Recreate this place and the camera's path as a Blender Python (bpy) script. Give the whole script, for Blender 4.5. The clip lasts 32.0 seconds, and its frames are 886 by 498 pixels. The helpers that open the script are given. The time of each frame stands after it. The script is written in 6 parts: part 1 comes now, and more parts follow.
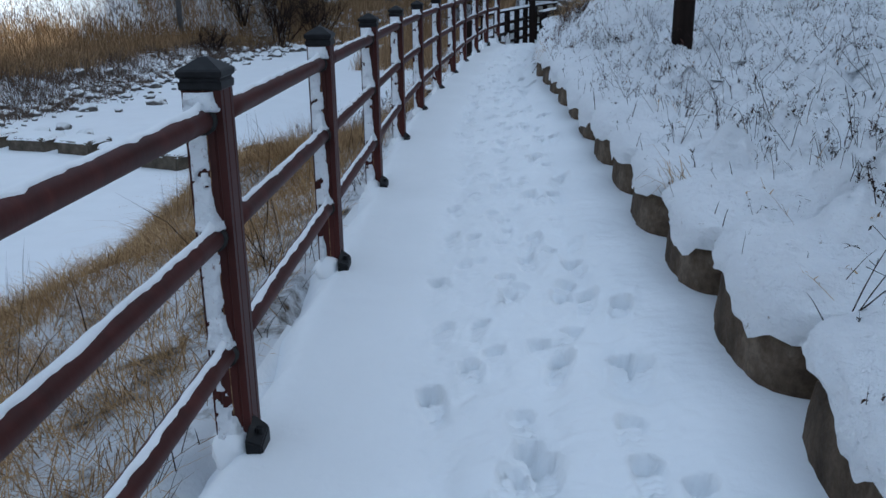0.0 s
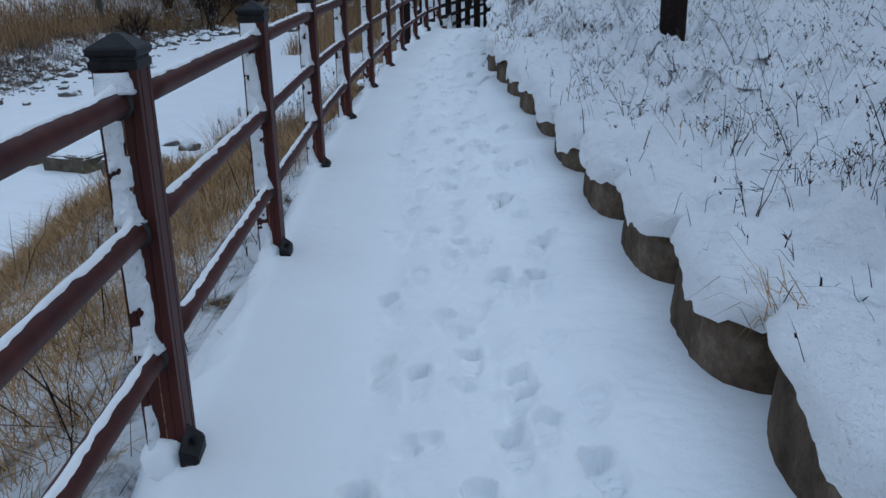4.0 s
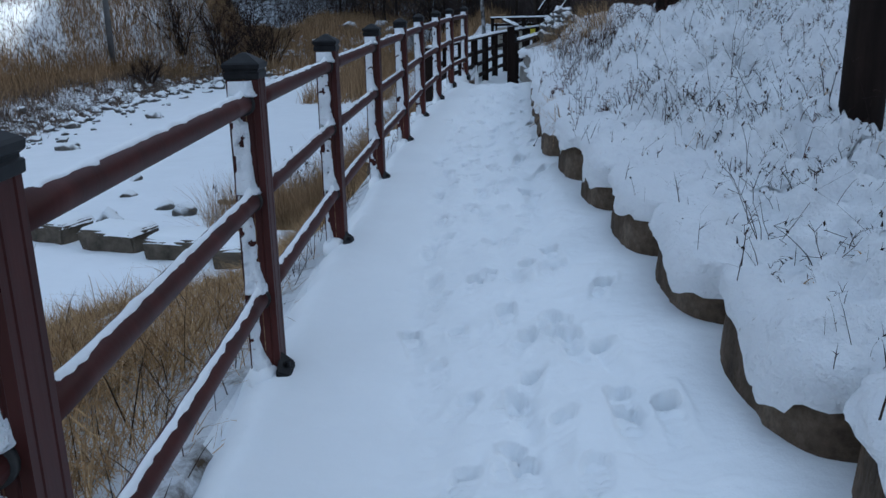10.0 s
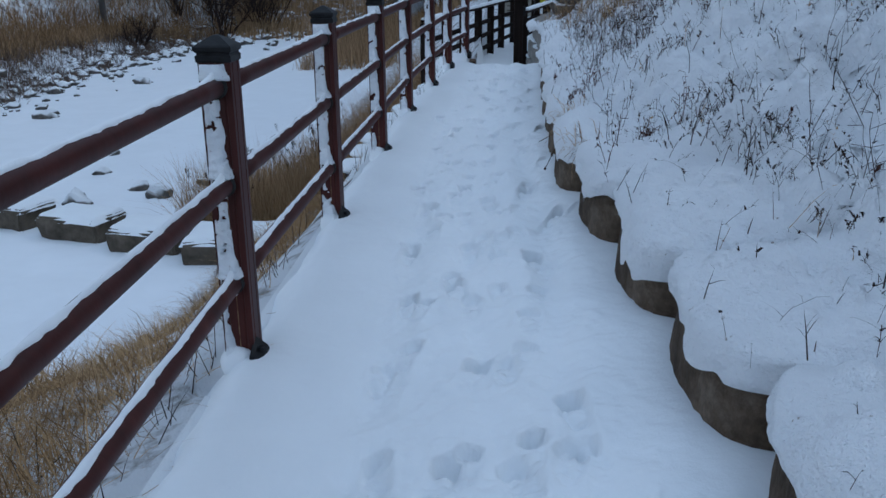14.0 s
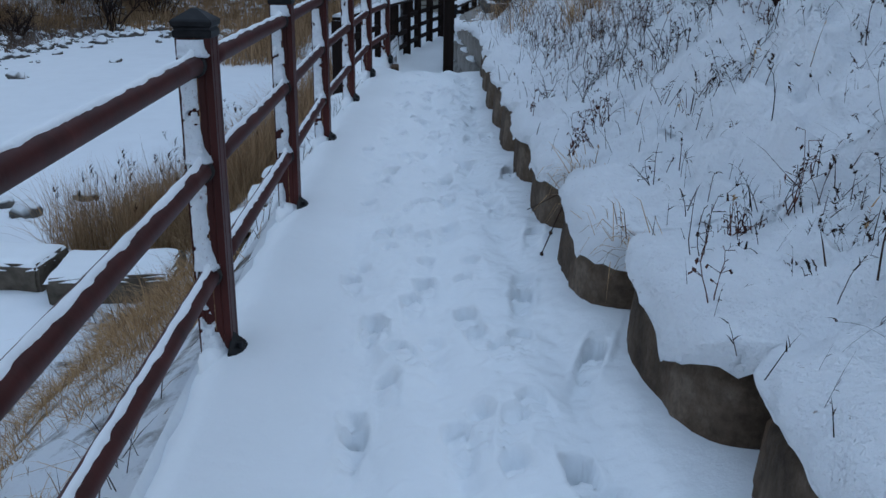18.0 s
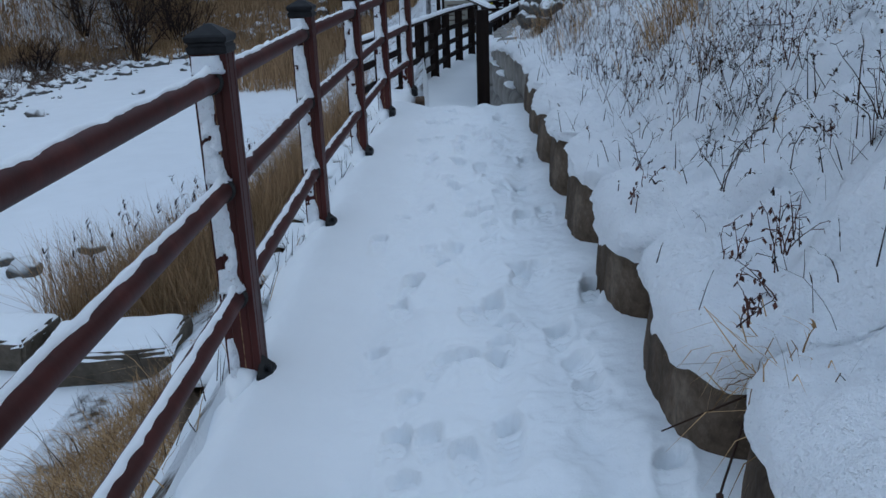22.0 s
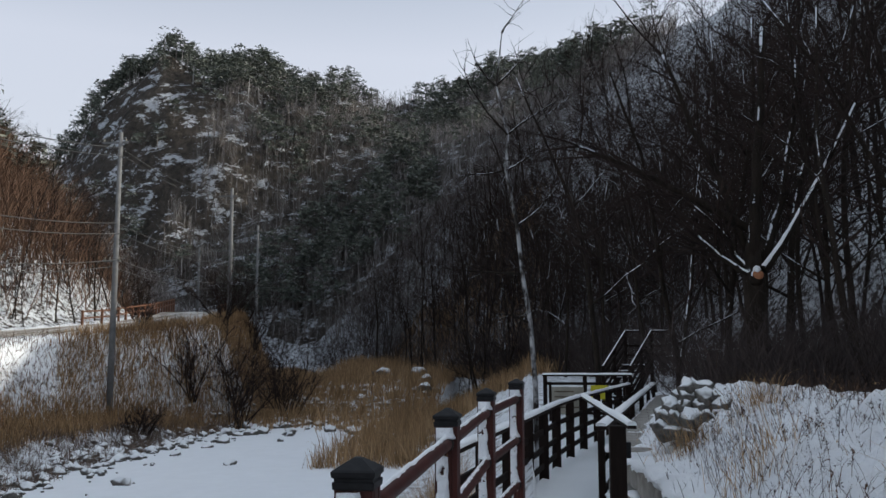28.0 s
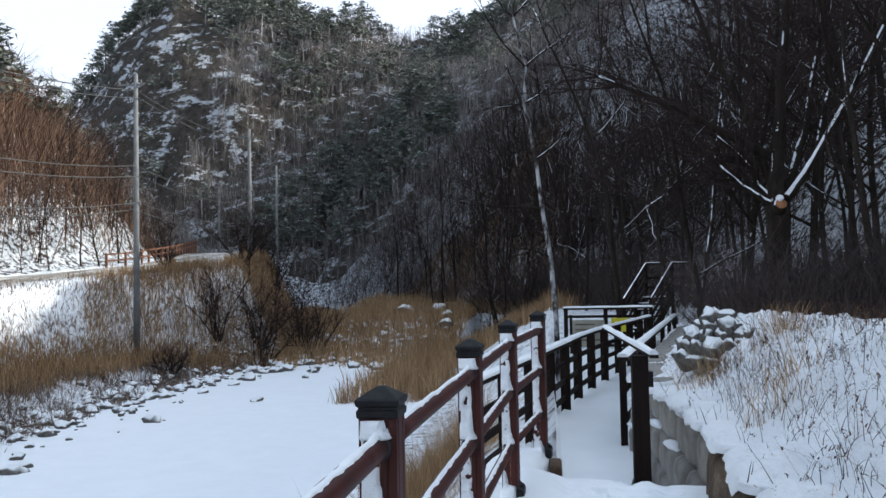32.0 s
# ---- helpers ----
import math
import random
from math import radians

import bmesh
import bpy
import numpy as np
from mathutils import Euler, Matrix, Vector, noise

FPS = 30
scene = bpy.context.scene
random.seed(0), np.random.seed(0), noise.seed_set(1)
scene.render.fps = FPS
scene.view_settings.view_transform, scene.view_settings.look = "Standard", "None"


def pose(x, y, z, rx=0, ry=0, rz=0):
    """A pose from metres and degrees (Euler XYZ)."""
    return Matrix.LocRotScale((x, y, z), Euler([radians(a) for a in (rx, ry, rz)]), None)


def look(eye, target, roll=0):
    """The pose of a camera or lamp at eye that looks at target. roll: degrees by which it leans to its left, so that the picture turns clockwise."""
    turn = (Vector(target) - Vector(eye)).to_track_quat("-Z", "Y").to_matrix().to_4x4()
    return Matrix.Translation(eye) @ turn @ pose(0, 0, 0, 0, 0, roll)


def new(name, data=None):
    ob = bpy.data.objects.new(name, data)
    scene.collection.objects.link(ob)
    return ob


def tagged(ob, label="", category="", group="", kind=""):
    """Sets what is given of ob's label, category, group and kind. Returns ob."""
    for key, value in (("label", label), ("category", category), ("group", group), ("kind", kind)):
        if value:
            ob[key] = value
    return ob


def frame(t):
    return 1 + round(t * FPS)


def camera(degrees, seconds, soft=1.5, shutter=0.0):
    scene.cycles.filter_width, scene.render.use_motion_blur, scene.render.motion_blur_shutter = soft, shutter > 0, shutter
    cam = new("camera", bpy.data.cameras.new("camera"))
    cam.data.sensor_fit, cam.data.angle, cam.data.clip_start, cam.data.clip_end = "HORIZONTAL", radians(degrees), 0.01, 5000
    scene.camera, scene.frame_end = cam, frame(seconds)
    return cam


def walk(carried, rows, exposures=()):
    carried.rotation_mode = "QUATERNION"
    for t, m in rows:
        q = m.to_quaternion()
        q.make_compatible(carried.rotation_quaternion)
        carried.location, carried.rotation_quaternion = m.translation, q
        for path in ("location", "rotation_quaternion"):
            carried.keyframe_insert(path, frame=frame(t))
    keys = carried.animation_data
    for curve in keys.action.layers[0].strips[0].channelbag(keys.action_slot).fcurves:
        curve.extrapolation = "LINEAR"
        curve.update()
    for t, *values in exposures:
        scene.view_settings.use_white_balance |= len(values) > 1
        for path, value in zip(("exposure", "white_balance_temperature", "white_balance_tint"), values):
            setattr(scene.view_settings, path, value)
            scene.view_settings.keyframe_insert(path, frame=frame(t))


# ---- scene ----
cam = camera(55.2, 32.0)

PATH = [
    (0, (0.18, -2.255, 1.429), (-0.013, -0.359, 0.821), -0.7),
    (0.5, (0.137, -1.999, 1.436), (0.033, -0.094, 0.834), -0.7),
    (1, (0.127, -1.758, 1.412), (0.036, 0.147, 0.81), -1.4),
    (1.5, (0.126, -1.505, 1.423), (0.024, 0.394, 0.802), -1.1),
    (2, (0.088, -1.238, 1.443), (0.019, 0.658, 0.811), 0.3),
    (2.5, (0.085, -0.984, 1.431), (0.048, 0.91, 0.788), -0.3),
    (4.5, (0.062, -0.135, 1.383), (-0.018, 1.754, 0.731), -1.4),
    (5, (0.056, 0.053, 1.45), (-0.085, 1.946, 0.82), -0.4),
    (5.5, (0.038, 0.292, 1.436), (-0.096, 2.18, 0.791), -0.9),
    (6, (0.018, 0.533, 1.433), (-0.037, 2.421, 0.776), -0.1),
    (6.5, (0.029, 0.804, 1.442), (-0.05, 2.684, 0.766), 0.2),
    (7, (0.081, 1.017, 1.422), (-0.049, 2.906, 0.777), 0.2),
    (7.5, (0.037, 1.295, 1.4), (0.01, 3.182, 0.74), 0.7),
    (8, (0.014, 1.521, 1.391), (-0.018, 3.404, 0.718), 0.3),
    (8.5, (0.018, 1.753, 1.404), (-0.107, 3.645, 0.768), 0.0),
    (9, (-0.039, 1.973, 1.401), (-0.219, 3.875, 0.812), 0.3),
    (9.5, (-0.117, 2.226, 1.386), (-0.23, 4.149, 0.847), 0.0),
    (10, (-0.149, 2.47, 1.359), (-0.256, 4.388, 0.801), -1.2),
    (10.5, (-0.176, 2.704, 1.373), (-0.278, 4.62, 0.807), -0.1),
    (11, (-0.245, 2.933, 1.375), (-0.236, 4.844, 0.784), -0.4),
    (11.5, (-0.234, 3.138, 1.36), (-0.16, 5.042, 0.753), -0.1),
    (12, (-0.178, 3.354, 1.38), (-0.189, 5.276, 0.829), -0.6),
    (12.5, (-0.189, 3.573, 1.355), (-0.237, 5.481, 0.757), -0.6),
    (13, (-0.167, 3.769, 1.379), (-0.218, 5.659, 0.726), -1.0),
    (13.5, (-0.082, 4.046, 1.403), (-0.196, 5.942, 0.776), -0.1),
    (15.5, (-0.168, 5.0, 1.505), (-0.27, 6.868, 0.797), -1.3),
    (16, (-0.278, 5.241, 1.35), (-0.323, 7.119, 0.665), -0.0),
    (16.5, (-0.338, 5.424, 1.381), (-0.248, 7.314, 0.735), 0.7),
    (17, (-0.328, 5.709, 1.364), (-0.299, 7.622, 0.782), 2.1),
    (17.5, (-0.335, 5.974, 1.375), (-0.292, 7.878, 0.764), 1.2),
    (18, (-0.37, 6.203, 1.387), (-0.266, 8.091, 0.734), 1.0),
    (18.5, (-0.327, 6.435, 1.381), (-0.246, 8.323, 0.726), -0.2),
    (19, (-0.284, 6.614, 1.398), (-0.266, 8.521, 0.796), -0.3),
    (19.5, (-0.307, 6.86, 1.382), (-0.261, 8.738, 0.697), -0.7),
    (20, (-0.316, 7.057, 1.393), (-0.187, 8.941, 0.734), -1.3),
    (20.5, (-0.285, 7.319, 1.385), (-0.186, 9.209, 0.738), -0.3),
    (21, (-0.258, 7.564, 1.367), (-0.311, 9.453, 0.713), -2.1),
    (21.5, (-0.286, 7.848, 1.391), (-0.242, 9.743, 0.753), -1.4),
    (22, (-0.303, 8.106, 1.363), (-0.288, 10.005, 0.736), -2.1),
    (22.5, (-0.304, 8.376, 1.377), (-0.38, 10.273, 0.746), -1.7),
    (23, (-0.371, 8.676, 1.36), (-0.395, 10.566, 0.705), -0.8),
    (23.5, (-0.404, 8.931, 1.361), (-0.344, 10.82, 0.707), -0.4),
    (24, (-0.414, 9.197, 1.39), (-0.375, 11.116, 0.827), 0.1),
    (24.5, (-0.425, 9.415, 1.404), (-0.376, 11.359, 0.937), -0.2),
    (25, (-0.442, 9.595, 1.459), (-0.348, 11.574, 1.188), -0.7),
    (25.5, (-0.409, 9.786, 1.512), (-0.421, 11.785, 1.455), -0.8),
    (26, (-0.415, 9.932, 1.542), (-0.565, 11.922, 1.678), -0.3),
    (26.5, (-0.454, 10.033, 1.566), (-0.594, 12.015, 1.788), -0.3),
    (28.5, (-0.431, 10.076, 1.562), (-0.647, 12.051, 1.794), -0.2),
    (29, (-0.426, 10.081, 1.556), (-0.654, 12.058, 1.761), -0.5),
    (29.5, (-0.43, 10.091, 1.552), (-0.681, 12.067, 1.729), -0.5),
    (30, (-0.433, 10.124, 1.548), (-0.69, 12.102, 1.69), -0.8),
    (30.5, (-0.43, 10.121, 1.545), (-0.689, 12.1, 1.67), -1.0),
    (31, (-0.435, 10.11, 1.546), (-0.695, 12.09, 1.66), -1.1),
    (31.5, (-0.438, 10.108, 1.541), (-0.692, 12.09, 1.641), -1.1),
    (32, (-0.447, 10.118, 1.539), (-0.691, 12.102, 1.623), -1.1),
]
walk(cam, [(t, look(eye, target, roll)) for t, eye, target, roll in PATH],
     exposures=((0, -0.35, 5050, 3), (4.5, -0.31, 5050, 3), (9, -0.35, 4950, 3), (12, -0.39, 4900, 3), (16, -0.43, 4850, 3), (19, -0.35, 4950, 3), (23, -0.3, 5050, 3), (24, -0.3, 5050, 3), (25, 0.09, 5180, 4), (25.5, 0.18, 5250, 4), (26, 0.42, 5400, 5), (26.5, 0.14, 5500, 5), (28.5, -0.42, 5750, 6), (29.2, -0.42, 5750, 6), (30, 0.08, 5600, 5), (31, 0.24, 5500, 5), (32, 0.27, 5450, 5)))

# ---- world, sun, exposure ----
world = bpy.data.worlds.new("world")
scene.world = world
world.use_nodes = True
wn = world.node_tree.nodes
sky = wn.new("ShaderNodeTexSky")
sky.sky_type = 'NISHITA'
sky.sun_disc = False
SUN_AZ, SUN_EL = 76.0, 29.0
sky.sun_elevation = radians(SUN_EL)
sky.sun_rotation = radians(SUN_AZ)
sky.air_density = 1.0
sky.dust_density = 7.0
veil = wn.new("ShaderNodeMix")
veil.data_type = 'RGBA'
veil.inputs[0].default_value = 0.45
co = wn.new("ShaderNodeTexCoord")
sp = wn.new("ShaderNodeSeparateXYZ")
haze = wn.new("ShaderNodeValToRGB")
for e, (p, c) in zip([haze.color_ramp.elements[0], haze.color_ramp.elements[1], haze.color_ramp.elements.new(0.3), haze.color_ramp.elements.new(0.45)], ((0.0, (1.22, 1.13, 1.09)), (0.8, (0.30, 0.33, 0.37)), (0.33, (1.14, 1.06, 1.05)), (0.5, (0.52, 0.55, 0.59)))):
    e.position, e.color = p, (*c, 1)
cloud = wn.new("ShaderNodeVectorMath")
cloud.operation = 'SCALE'
cloud.inputs["Scale"].default_value = 13.0
world.node_tree.links.new(co.outputs["Generated"], sp.inputs[0])
world.node_tree.links.new(sp.outputs[2], haze.inputs[0])
world.node_tree.links.new(haze.outputs[0], cloud.inputs[0])
world.node_tree.links.new(cloud.outputs[0], veil.inputs[7])
world.node_tree.links.new(sky.outputs[0], veil.inputs[6])
world.node_tree.links.new(veil.outputs[2], wn["Background"].inputs[0])
wn["Background"].inputs[1].default_value = 0.125

sun = new("sun", bpy.data.lights.new("sun", 'SUN'))
sun.data.energy = 5.0
sun.data.angle = radians(0.6)
sun.data.color = (1.0, 0.86, 0.68)
sd = Vector((math.sin(radians(SUN_AZ)) * math.cos(radians(SUN_EL)), math.cos(radians(SUN_AZ)) * math.cos(radians(SUN_EL)), math.sin(radians(SUN_EL))))
sun.matrix_world = look(sd * 300, (0, 0, 0))


# ---- materials ----
def mat(name, rough=0.7, metal=0.0):
    m = bpy.data.materials.new(name)
    m.use_nodes = True
    b = m.node_tree.nodes["Principled BSDF"]
    b.inputs["Roughness"].default_value = rough
    b.inputs["Metallic"].default_value = metal
    b.inputs["Specular IOR Level"].default_value = 0.15
    return m


def node(m, kind, **inputs):
    n = m.node_tree.nodes.new(kind)
    for k, v in inputs.items():
        n.inputs[k.replace("_", " ")].default_value = v
    return n


def link(m, a, b):
    m.node_tree.links.new(a, b)


def ramp(m, src, stops):
    r = m.node_tree.nodes.new("ShaderNodeValToRGB")
    while len(r.color_ramp.elements) < len(stops):
        r.color_ramp.elements.new(0.5)
    for e, (p, c) in zip(r.color_ramp.elements, stops):
        e.position, e.color = p, (c[0], c[1], c[2], 1)
    link(m, src, r.inputs[0])
    return r.outputs[0]


def noise_of(m, scale, detail=6.0, rough=0.6, stretch=None):
    co = m.node_tree.nodes.new("ShaderNodeTexCoord").outputs["Object"]
    if stretch:
        mp = m.node_tree.nodes.new("ShaderNodeMapping")
        mp.inputs["Scale"].default_value = stretch
        link(m, co, mp.inputs[0])
        co = mp.outputs[0]
    n = node(m, "ShaderNodeTexNoise", Scale=scale, Detail=detail, Roughness=rough)
    link(m, co, n.inputs["Vector"])
    return n.outputs["Fac"]


def mixed(m, fac, a, b):
    x = m.node_tree.nodes.new("ShaderNodeMix")
    x.data_type = 'RGBA'
    for i, s in ((6, a), (7, b)):
        if isinstance(s, tuple):
            x.inputs[i].default_value = (s[0], s[1], s[2], 1)
        else:
            link(m, s, x.inputs[i])
    if isinstance(fac, float):
        x.inputs[0].default_value = fac
    else:
        link(m, fac, x.inputs[0])
    return x.outputs[2]


def bump(m, pairs):
    """pairs of (height socket, strength, distance), chained."""
    prev = None
    for h, s, d in pairs:
        b = node(m, "ShaderNodeBump", Strength=s, Distance=d)
        link(m, h, b.inputs["Height"])
        if prev:
            link(m, prev, b.inputs["Normal"])
        prev = b.outputs[0]
    link(m, prev, m.node_tree.nodes["Principled BSDF"].inputs["Normal"])


def base(m, sock):
    link(m, sock, m.node_tree.nodes["Principled BSDF"].inputs["Base Color"])


def facing_up(m, lo, hi):
    """0 to 1 as the surface turns upwards: where snow comes to lie."""
    g = m.node_tree.nodes.new("ShaderNodeNewGeometry")
    s = m.node_tree.nodes.new("ShaderNodeSeparateXYZ")
    link(m, g.outputs["Normal"], s.inputs[0])
    r = node(m, "ShaderNodeMapRange", From_Min=lo, From_Max=hi)
    link(m, s.outputs[2], r.inputs[0])
    return r.outputs[0]


def make_snow(name, tint, coarse, fine):
    m = mat(name, 0.55)
    n1 = noise_of(m, 1.3, 5)
    base(m, ramp(m, n1, [(0.3, tint), (0.7, tuple(min(1, c * 1.05) for c in tint))]))
    m.node_tree.nodes["Principled BSDF"].inputs["Specular IOR Level"].default_value = 0.25
    bump(m, [(noise_of(m, 14, 6), coarse, 0.05), (noise_of(m, 160, 3), fine, 0.006)])
    return m


SNOW = make_snow("snow", (0.86, 0.88, 0.9), 0.18, 0.25)
SNOW_ROUGH = make_snow("snow_rough", (0.84, 0.86, 0.88), 0.5, 0.4)
SNOW_BANK = make_snow("snow_on_dead_grass", (0.825, 0.84, 0.865), 1.0, 0.7)
sb = SNOW_BANK.node_tree.nodes["Principled BSDF"].inputs["Base Color"].links[0].from_socket
fleck = ramp(SNOW_BANK, noise_of(SNOW_BANK, 22, 6, 0.78), [(0.64, (0, 0, 0)), (0.70, (1, 1, 1))])
base(SNOW_BANK, mixed(SNOW_BANK, fleck, sb, (0.33, 0.29, 0.26)))
SNOW_STUCK = make_snow("wind_packed_snow", (0.82, 0.84, 0.87), 0.8, 0.5)
sb = SNOW_STUCK.node_tree.nodes["Principled BSDF"].inputs["Base Color"].links[0].from_socket
fleck = ramp(SNOW_STUCK, noise_of(SNOW_STUCK, 60, 5, 0.7), [(0.60, (0, 0, 0)), (0.72, (1, 1, 1))])
base(SNOW_STUCK, mixed(SNOW_STUCK, fleck, sb, (0.30, 0.20, 0.19)))
SNOW_ICE = make_snow("snow_on_ice", (0.85, 0.87, 0.9), 0.1, 0.1)

RED = mat("red_brown_paint", 0.55)
RED.node_tree.nodes["Principled BSDF"].inputs["Specular IOR Level"].default_value = 0.25
g = noise_of(RED, 9, 5, 0.6, (1, 1, 0.15))
base(RED, ramp(RED, g, [(0.25, (0.030, 0.008, 0.006)), (0.6, (0.058, 0.013, 0.010)), (0.85, (0.097, 0.026, 0.018))]))
bump(RED, [(noise_of(RED, 60, 4, 0.6, (1, 1, 0.1)), 0.15, 0.004)])

SEAM = mat("pale_joint", 0.8)
base(SEAM, ramp(SEAM, noise_of(SEAM, 25, 4), [(0.4, (0.09, 0.03, 0.02)), (0.6, (0.34, 0.22, 0.12))]))

BLACK = mat("black_plastic", 0.5)
BLACK.node_tree.nodes["Principled BSDF"].inputs["Specular IOR Level"].default_value = 0.2
base(BLACK, ramp(BLACK, noise_of(BLACK, 30), [(0.3, (0.006, 0.006, 0.007)), (0.8, (0.02, 0.02, 0.022))]))

COLLARGREY = mat("grey_rubber", 0.6)
base(COLLARGREY, ramp(COLLARGREY, noise_of(COLLARGREY, 30), [(0.3, (0.02, 0.02, 0.02)), (0.8, (0.06, 0.058, 0.055))]))

DARKWOOD = mat("dark_stained_timber", 0.8)
DARKWOOD.node_tree.nodes["Principled BSDF"].inputs["Specular IOR Level"].default_value = 0.12
base(DARKWOOD, ramp(DARKWOOD, noise_of(DARKWOOD, 12, 6, 0.7, (1, 1, 0.12)), [(0.3, (0.007, 0.005, 0.004)), (0.75, (0.025, 0.016, 0.013))]))

CONC = mat("weathered_concrete", 0.85)
c1 = ramp(CONC, noise_of(CONC, 3.2, 8), [(0.3, (0.034, 0.025, 0.018)), (0.48, (0.105, 0.079, 0.056)), (0.68, (0.22, 0.178, 0.135))])
c2 = ramp(CONC, noise_of(CONC, 2.2, 5), [(0.52, (0, 0, 0)), (0.68, (1, 1, 1))])
c3 = ramp(CONC, noise_of(CONC, 30, 6, 0.75), [(0.3, (0.45, 0.44, 0.43)), (0.7, (1.3, 1.28, 1.25))])
cm = CONC.node_tree.nodes.new("ShaderNodeMix")
cm.data_type, cm.blend_type = 'RGBA', 'MULTIPLY'
cm.inputs[0].default_value = 0.8
link(CONC, mixed(CONC, c2, c1, (0.11, 0.068, 0.04)), cm.inputs[6])
link(CONC, c3, cm.inputs[7])
base(CONC, cm.outputs[2])
bump(CONC, [(noise_of(CONC, 18, 8), 0.5, 0.03)])

CONC_GREY = mat("grey_concrete", 0.85)
base(CONC_GREY, ramp(CONC_GREY, noise_of(CONC_GREY, 2.6, 8), [(0.3, (0.15, 0.14, 0.125)), (0.55, (0.28, 0.265, 0.245)), (0.75, (0.40, 0.385, 0.355))]))
bump(CONC_GREY, [(noise_of(CONC_GREY, 18, 8), 0.4, 0.02)])

STONE = mat("grey_river_stone", 0.85)
s1 = ramp(STONE, noise_of(STONE, 5, 8), [(0.3, (0.05, 0.047, 0.043)), (0.7, (0.16, 0.15, 0.135))])
base(STONE, mixed(STONE, facing_up(STONE, 0.38, 0.56), s1, (0.84, 0.86, 0.88)))
bump(STONE, [(noise_of(STONE, 14, 8), 0.5, 0.04)])

SLAB = mat("cut_granite", 0.85)
base(SLAB, ramp(SLAB, noise_of(SLAB, 4, 9), [(0.3, (0.05, 0.042, 0.032)), (0.7, (0.15, 0.125, 0.095))]))
bump(SLAB, [(noise_of(SLAB, 10, 8), 0.6, 0.04)])


def straw(name, dark, light):
    m = mat(name, 0.8)
    oi = m.node_tree.nodes.new("ShaderNodeNewGeometry").outputs["Random Per Island"]
    base(m, ramp(m, oi, [(0.0, dark), (0.6, light), (1.0, tuple(min(1, c * 1.35) for c in light))]))
    return m


GRASS = straw("dry_grass", (0.13, 0.075, 0.034), (0.42, 0.28, 0.14))
REED = straw("dry_reeds", (0.15, 0.095, 0.048), (0.36, 0.24, 0.13))
STALK = straw("dead_stalks", (0.012, 0.008, 0.007), (0.042, 0.026, 0.019))
WEED = straw("brown_weeds", (0.03, 0.017, 0.012), (0.12, 0.072, 0.045))
BRUSH = straw("bare_brush", (0.06, 0.042, 0.032), (0.16, 0.12, 0.095))
REDBRUSH = straw("reddish_brush", (0.07, 0.043, 0.03), (0.155, 0.097, 0.066))
THICKET = straw("dark_thicket", (0.020, 0.016, 0.016), (0.064, 0.050, 0.046))

def plastered(m, colour, snow=(0.8, 0.83, 0.88), limit=0.51):
    """Snow lodged on upper sides and, in broken streaks, on the windward side."""
    g = m.node_tree.nodes.new("ShaderNodeNewGeometry")
    dot = m.node_tree.nodes.new("ShaderNodeVectorMath")
    dot.operation = 'DOT_PRODUCT'
    dot.inputs[1].default_value = (-0.55, -0.62, 0.75)
    link(m, g.outputs["Normal"], dot.inputs[0])
    ad = node(m, "ShaderNodeMath")
    ad.operation = 'ADD'
    link(m, dot.outputs["Value"], ad.inputs[0])
    link(m, noise_of(m, 2.6, 5, 0.7), ad.inputs[1])
    r = node(m, "ShaderNodeMapRange", From_Min=limit + 0.98, From_Max=limit + 1.03)
    link(m, ad.outputs[0], r.inputs[0])
    return mixed(m, r.outputs[0], colour, snow)


BARK = mat("dark_bark", 0.9)
b1 = ramp(BARK, noise_of(BARK, 8, 8, 0.7, (1, 1, 0.2)), [(0.3, (0.010, 0.008, 0.006)), (0.7, (0.036, 0.027, 0.021))])
base(BARK, plastered(BARK, b1))
bump(BARK, [(noise_of(BARK, 30, 6, 0.7, (1, 1, 0.2)), 0.6, 0.03)])
TWIG = mat("twigs", 0.9)
base(TWIG, ramp(TWIG, noise_of(TWIG, 2, 4), [(0.3, (0.016, 0.011, 0.010)), (0.7, (0.046, 0.032, 0.027))]))
BIRCH = mat("pale_bark", 0.85)
base(BIRCH, ramp(BIRCH, noise_of(BIRCH, 3, 6, 0.7, (1, 1, 0.5)), [(0.46, (0.03, 0.025, 0.022)), (0.60, (0.42, 0.42, 0.43))]))

# needle greens lifted towards grey: the mountain's haze is put into the colour
HAZY_NEEDLE = mat("haze_paled_needles", 0.85)
ng = HAZY_NEEDLE.node_tree.nodes.new("ShaderNodeNewGeometry").outputs["Random Per Island"]
n0 = ramp(HAZY_NEEDLE, ng, [(0, (0.07, 0.08, 0.072)), (0.5, (0.14, 0.155, 0.13)), (0.9, (0.2, 0.21, 0.175)), (1.0, (0.34, 0.345, 0.34))])
base(HAZY_NEEDLE, n0)

# distant trunks and twigs painted paler than bark, in place of aerial haze
HAZY_FARTREE = mat("haze_paled_far_wood", 0.9)
fg = HAZY_FARTREE.node_tree.nodes.new("ShaderNodeNewGeometry").outputs["Random Per Island"]
base(HAZY_FARTREE, ramp(HAZY_FARTREE, fg, [(0, (0.11, 0.10, 0.094)), (0.7, (0.23, 0.21, 0.20)), (1, (0.38, 0.375, 0.375))]))

# hill ground: snow lying between leaf litter and rock
HILL = mat("snowy_forest_floor", 0.9)
h1 = ramp(HILL, noise_of(HILL, 2.6, 10, 0.78), [(0.46, (0.05, 0.04, 0.034)), (0.52, (0.75, 0.78, 0.82))])
h2 = mixed(HILL, facing_up(HILL, 0.35, 0.6), (0.05, 0.043, 0.038), h1)
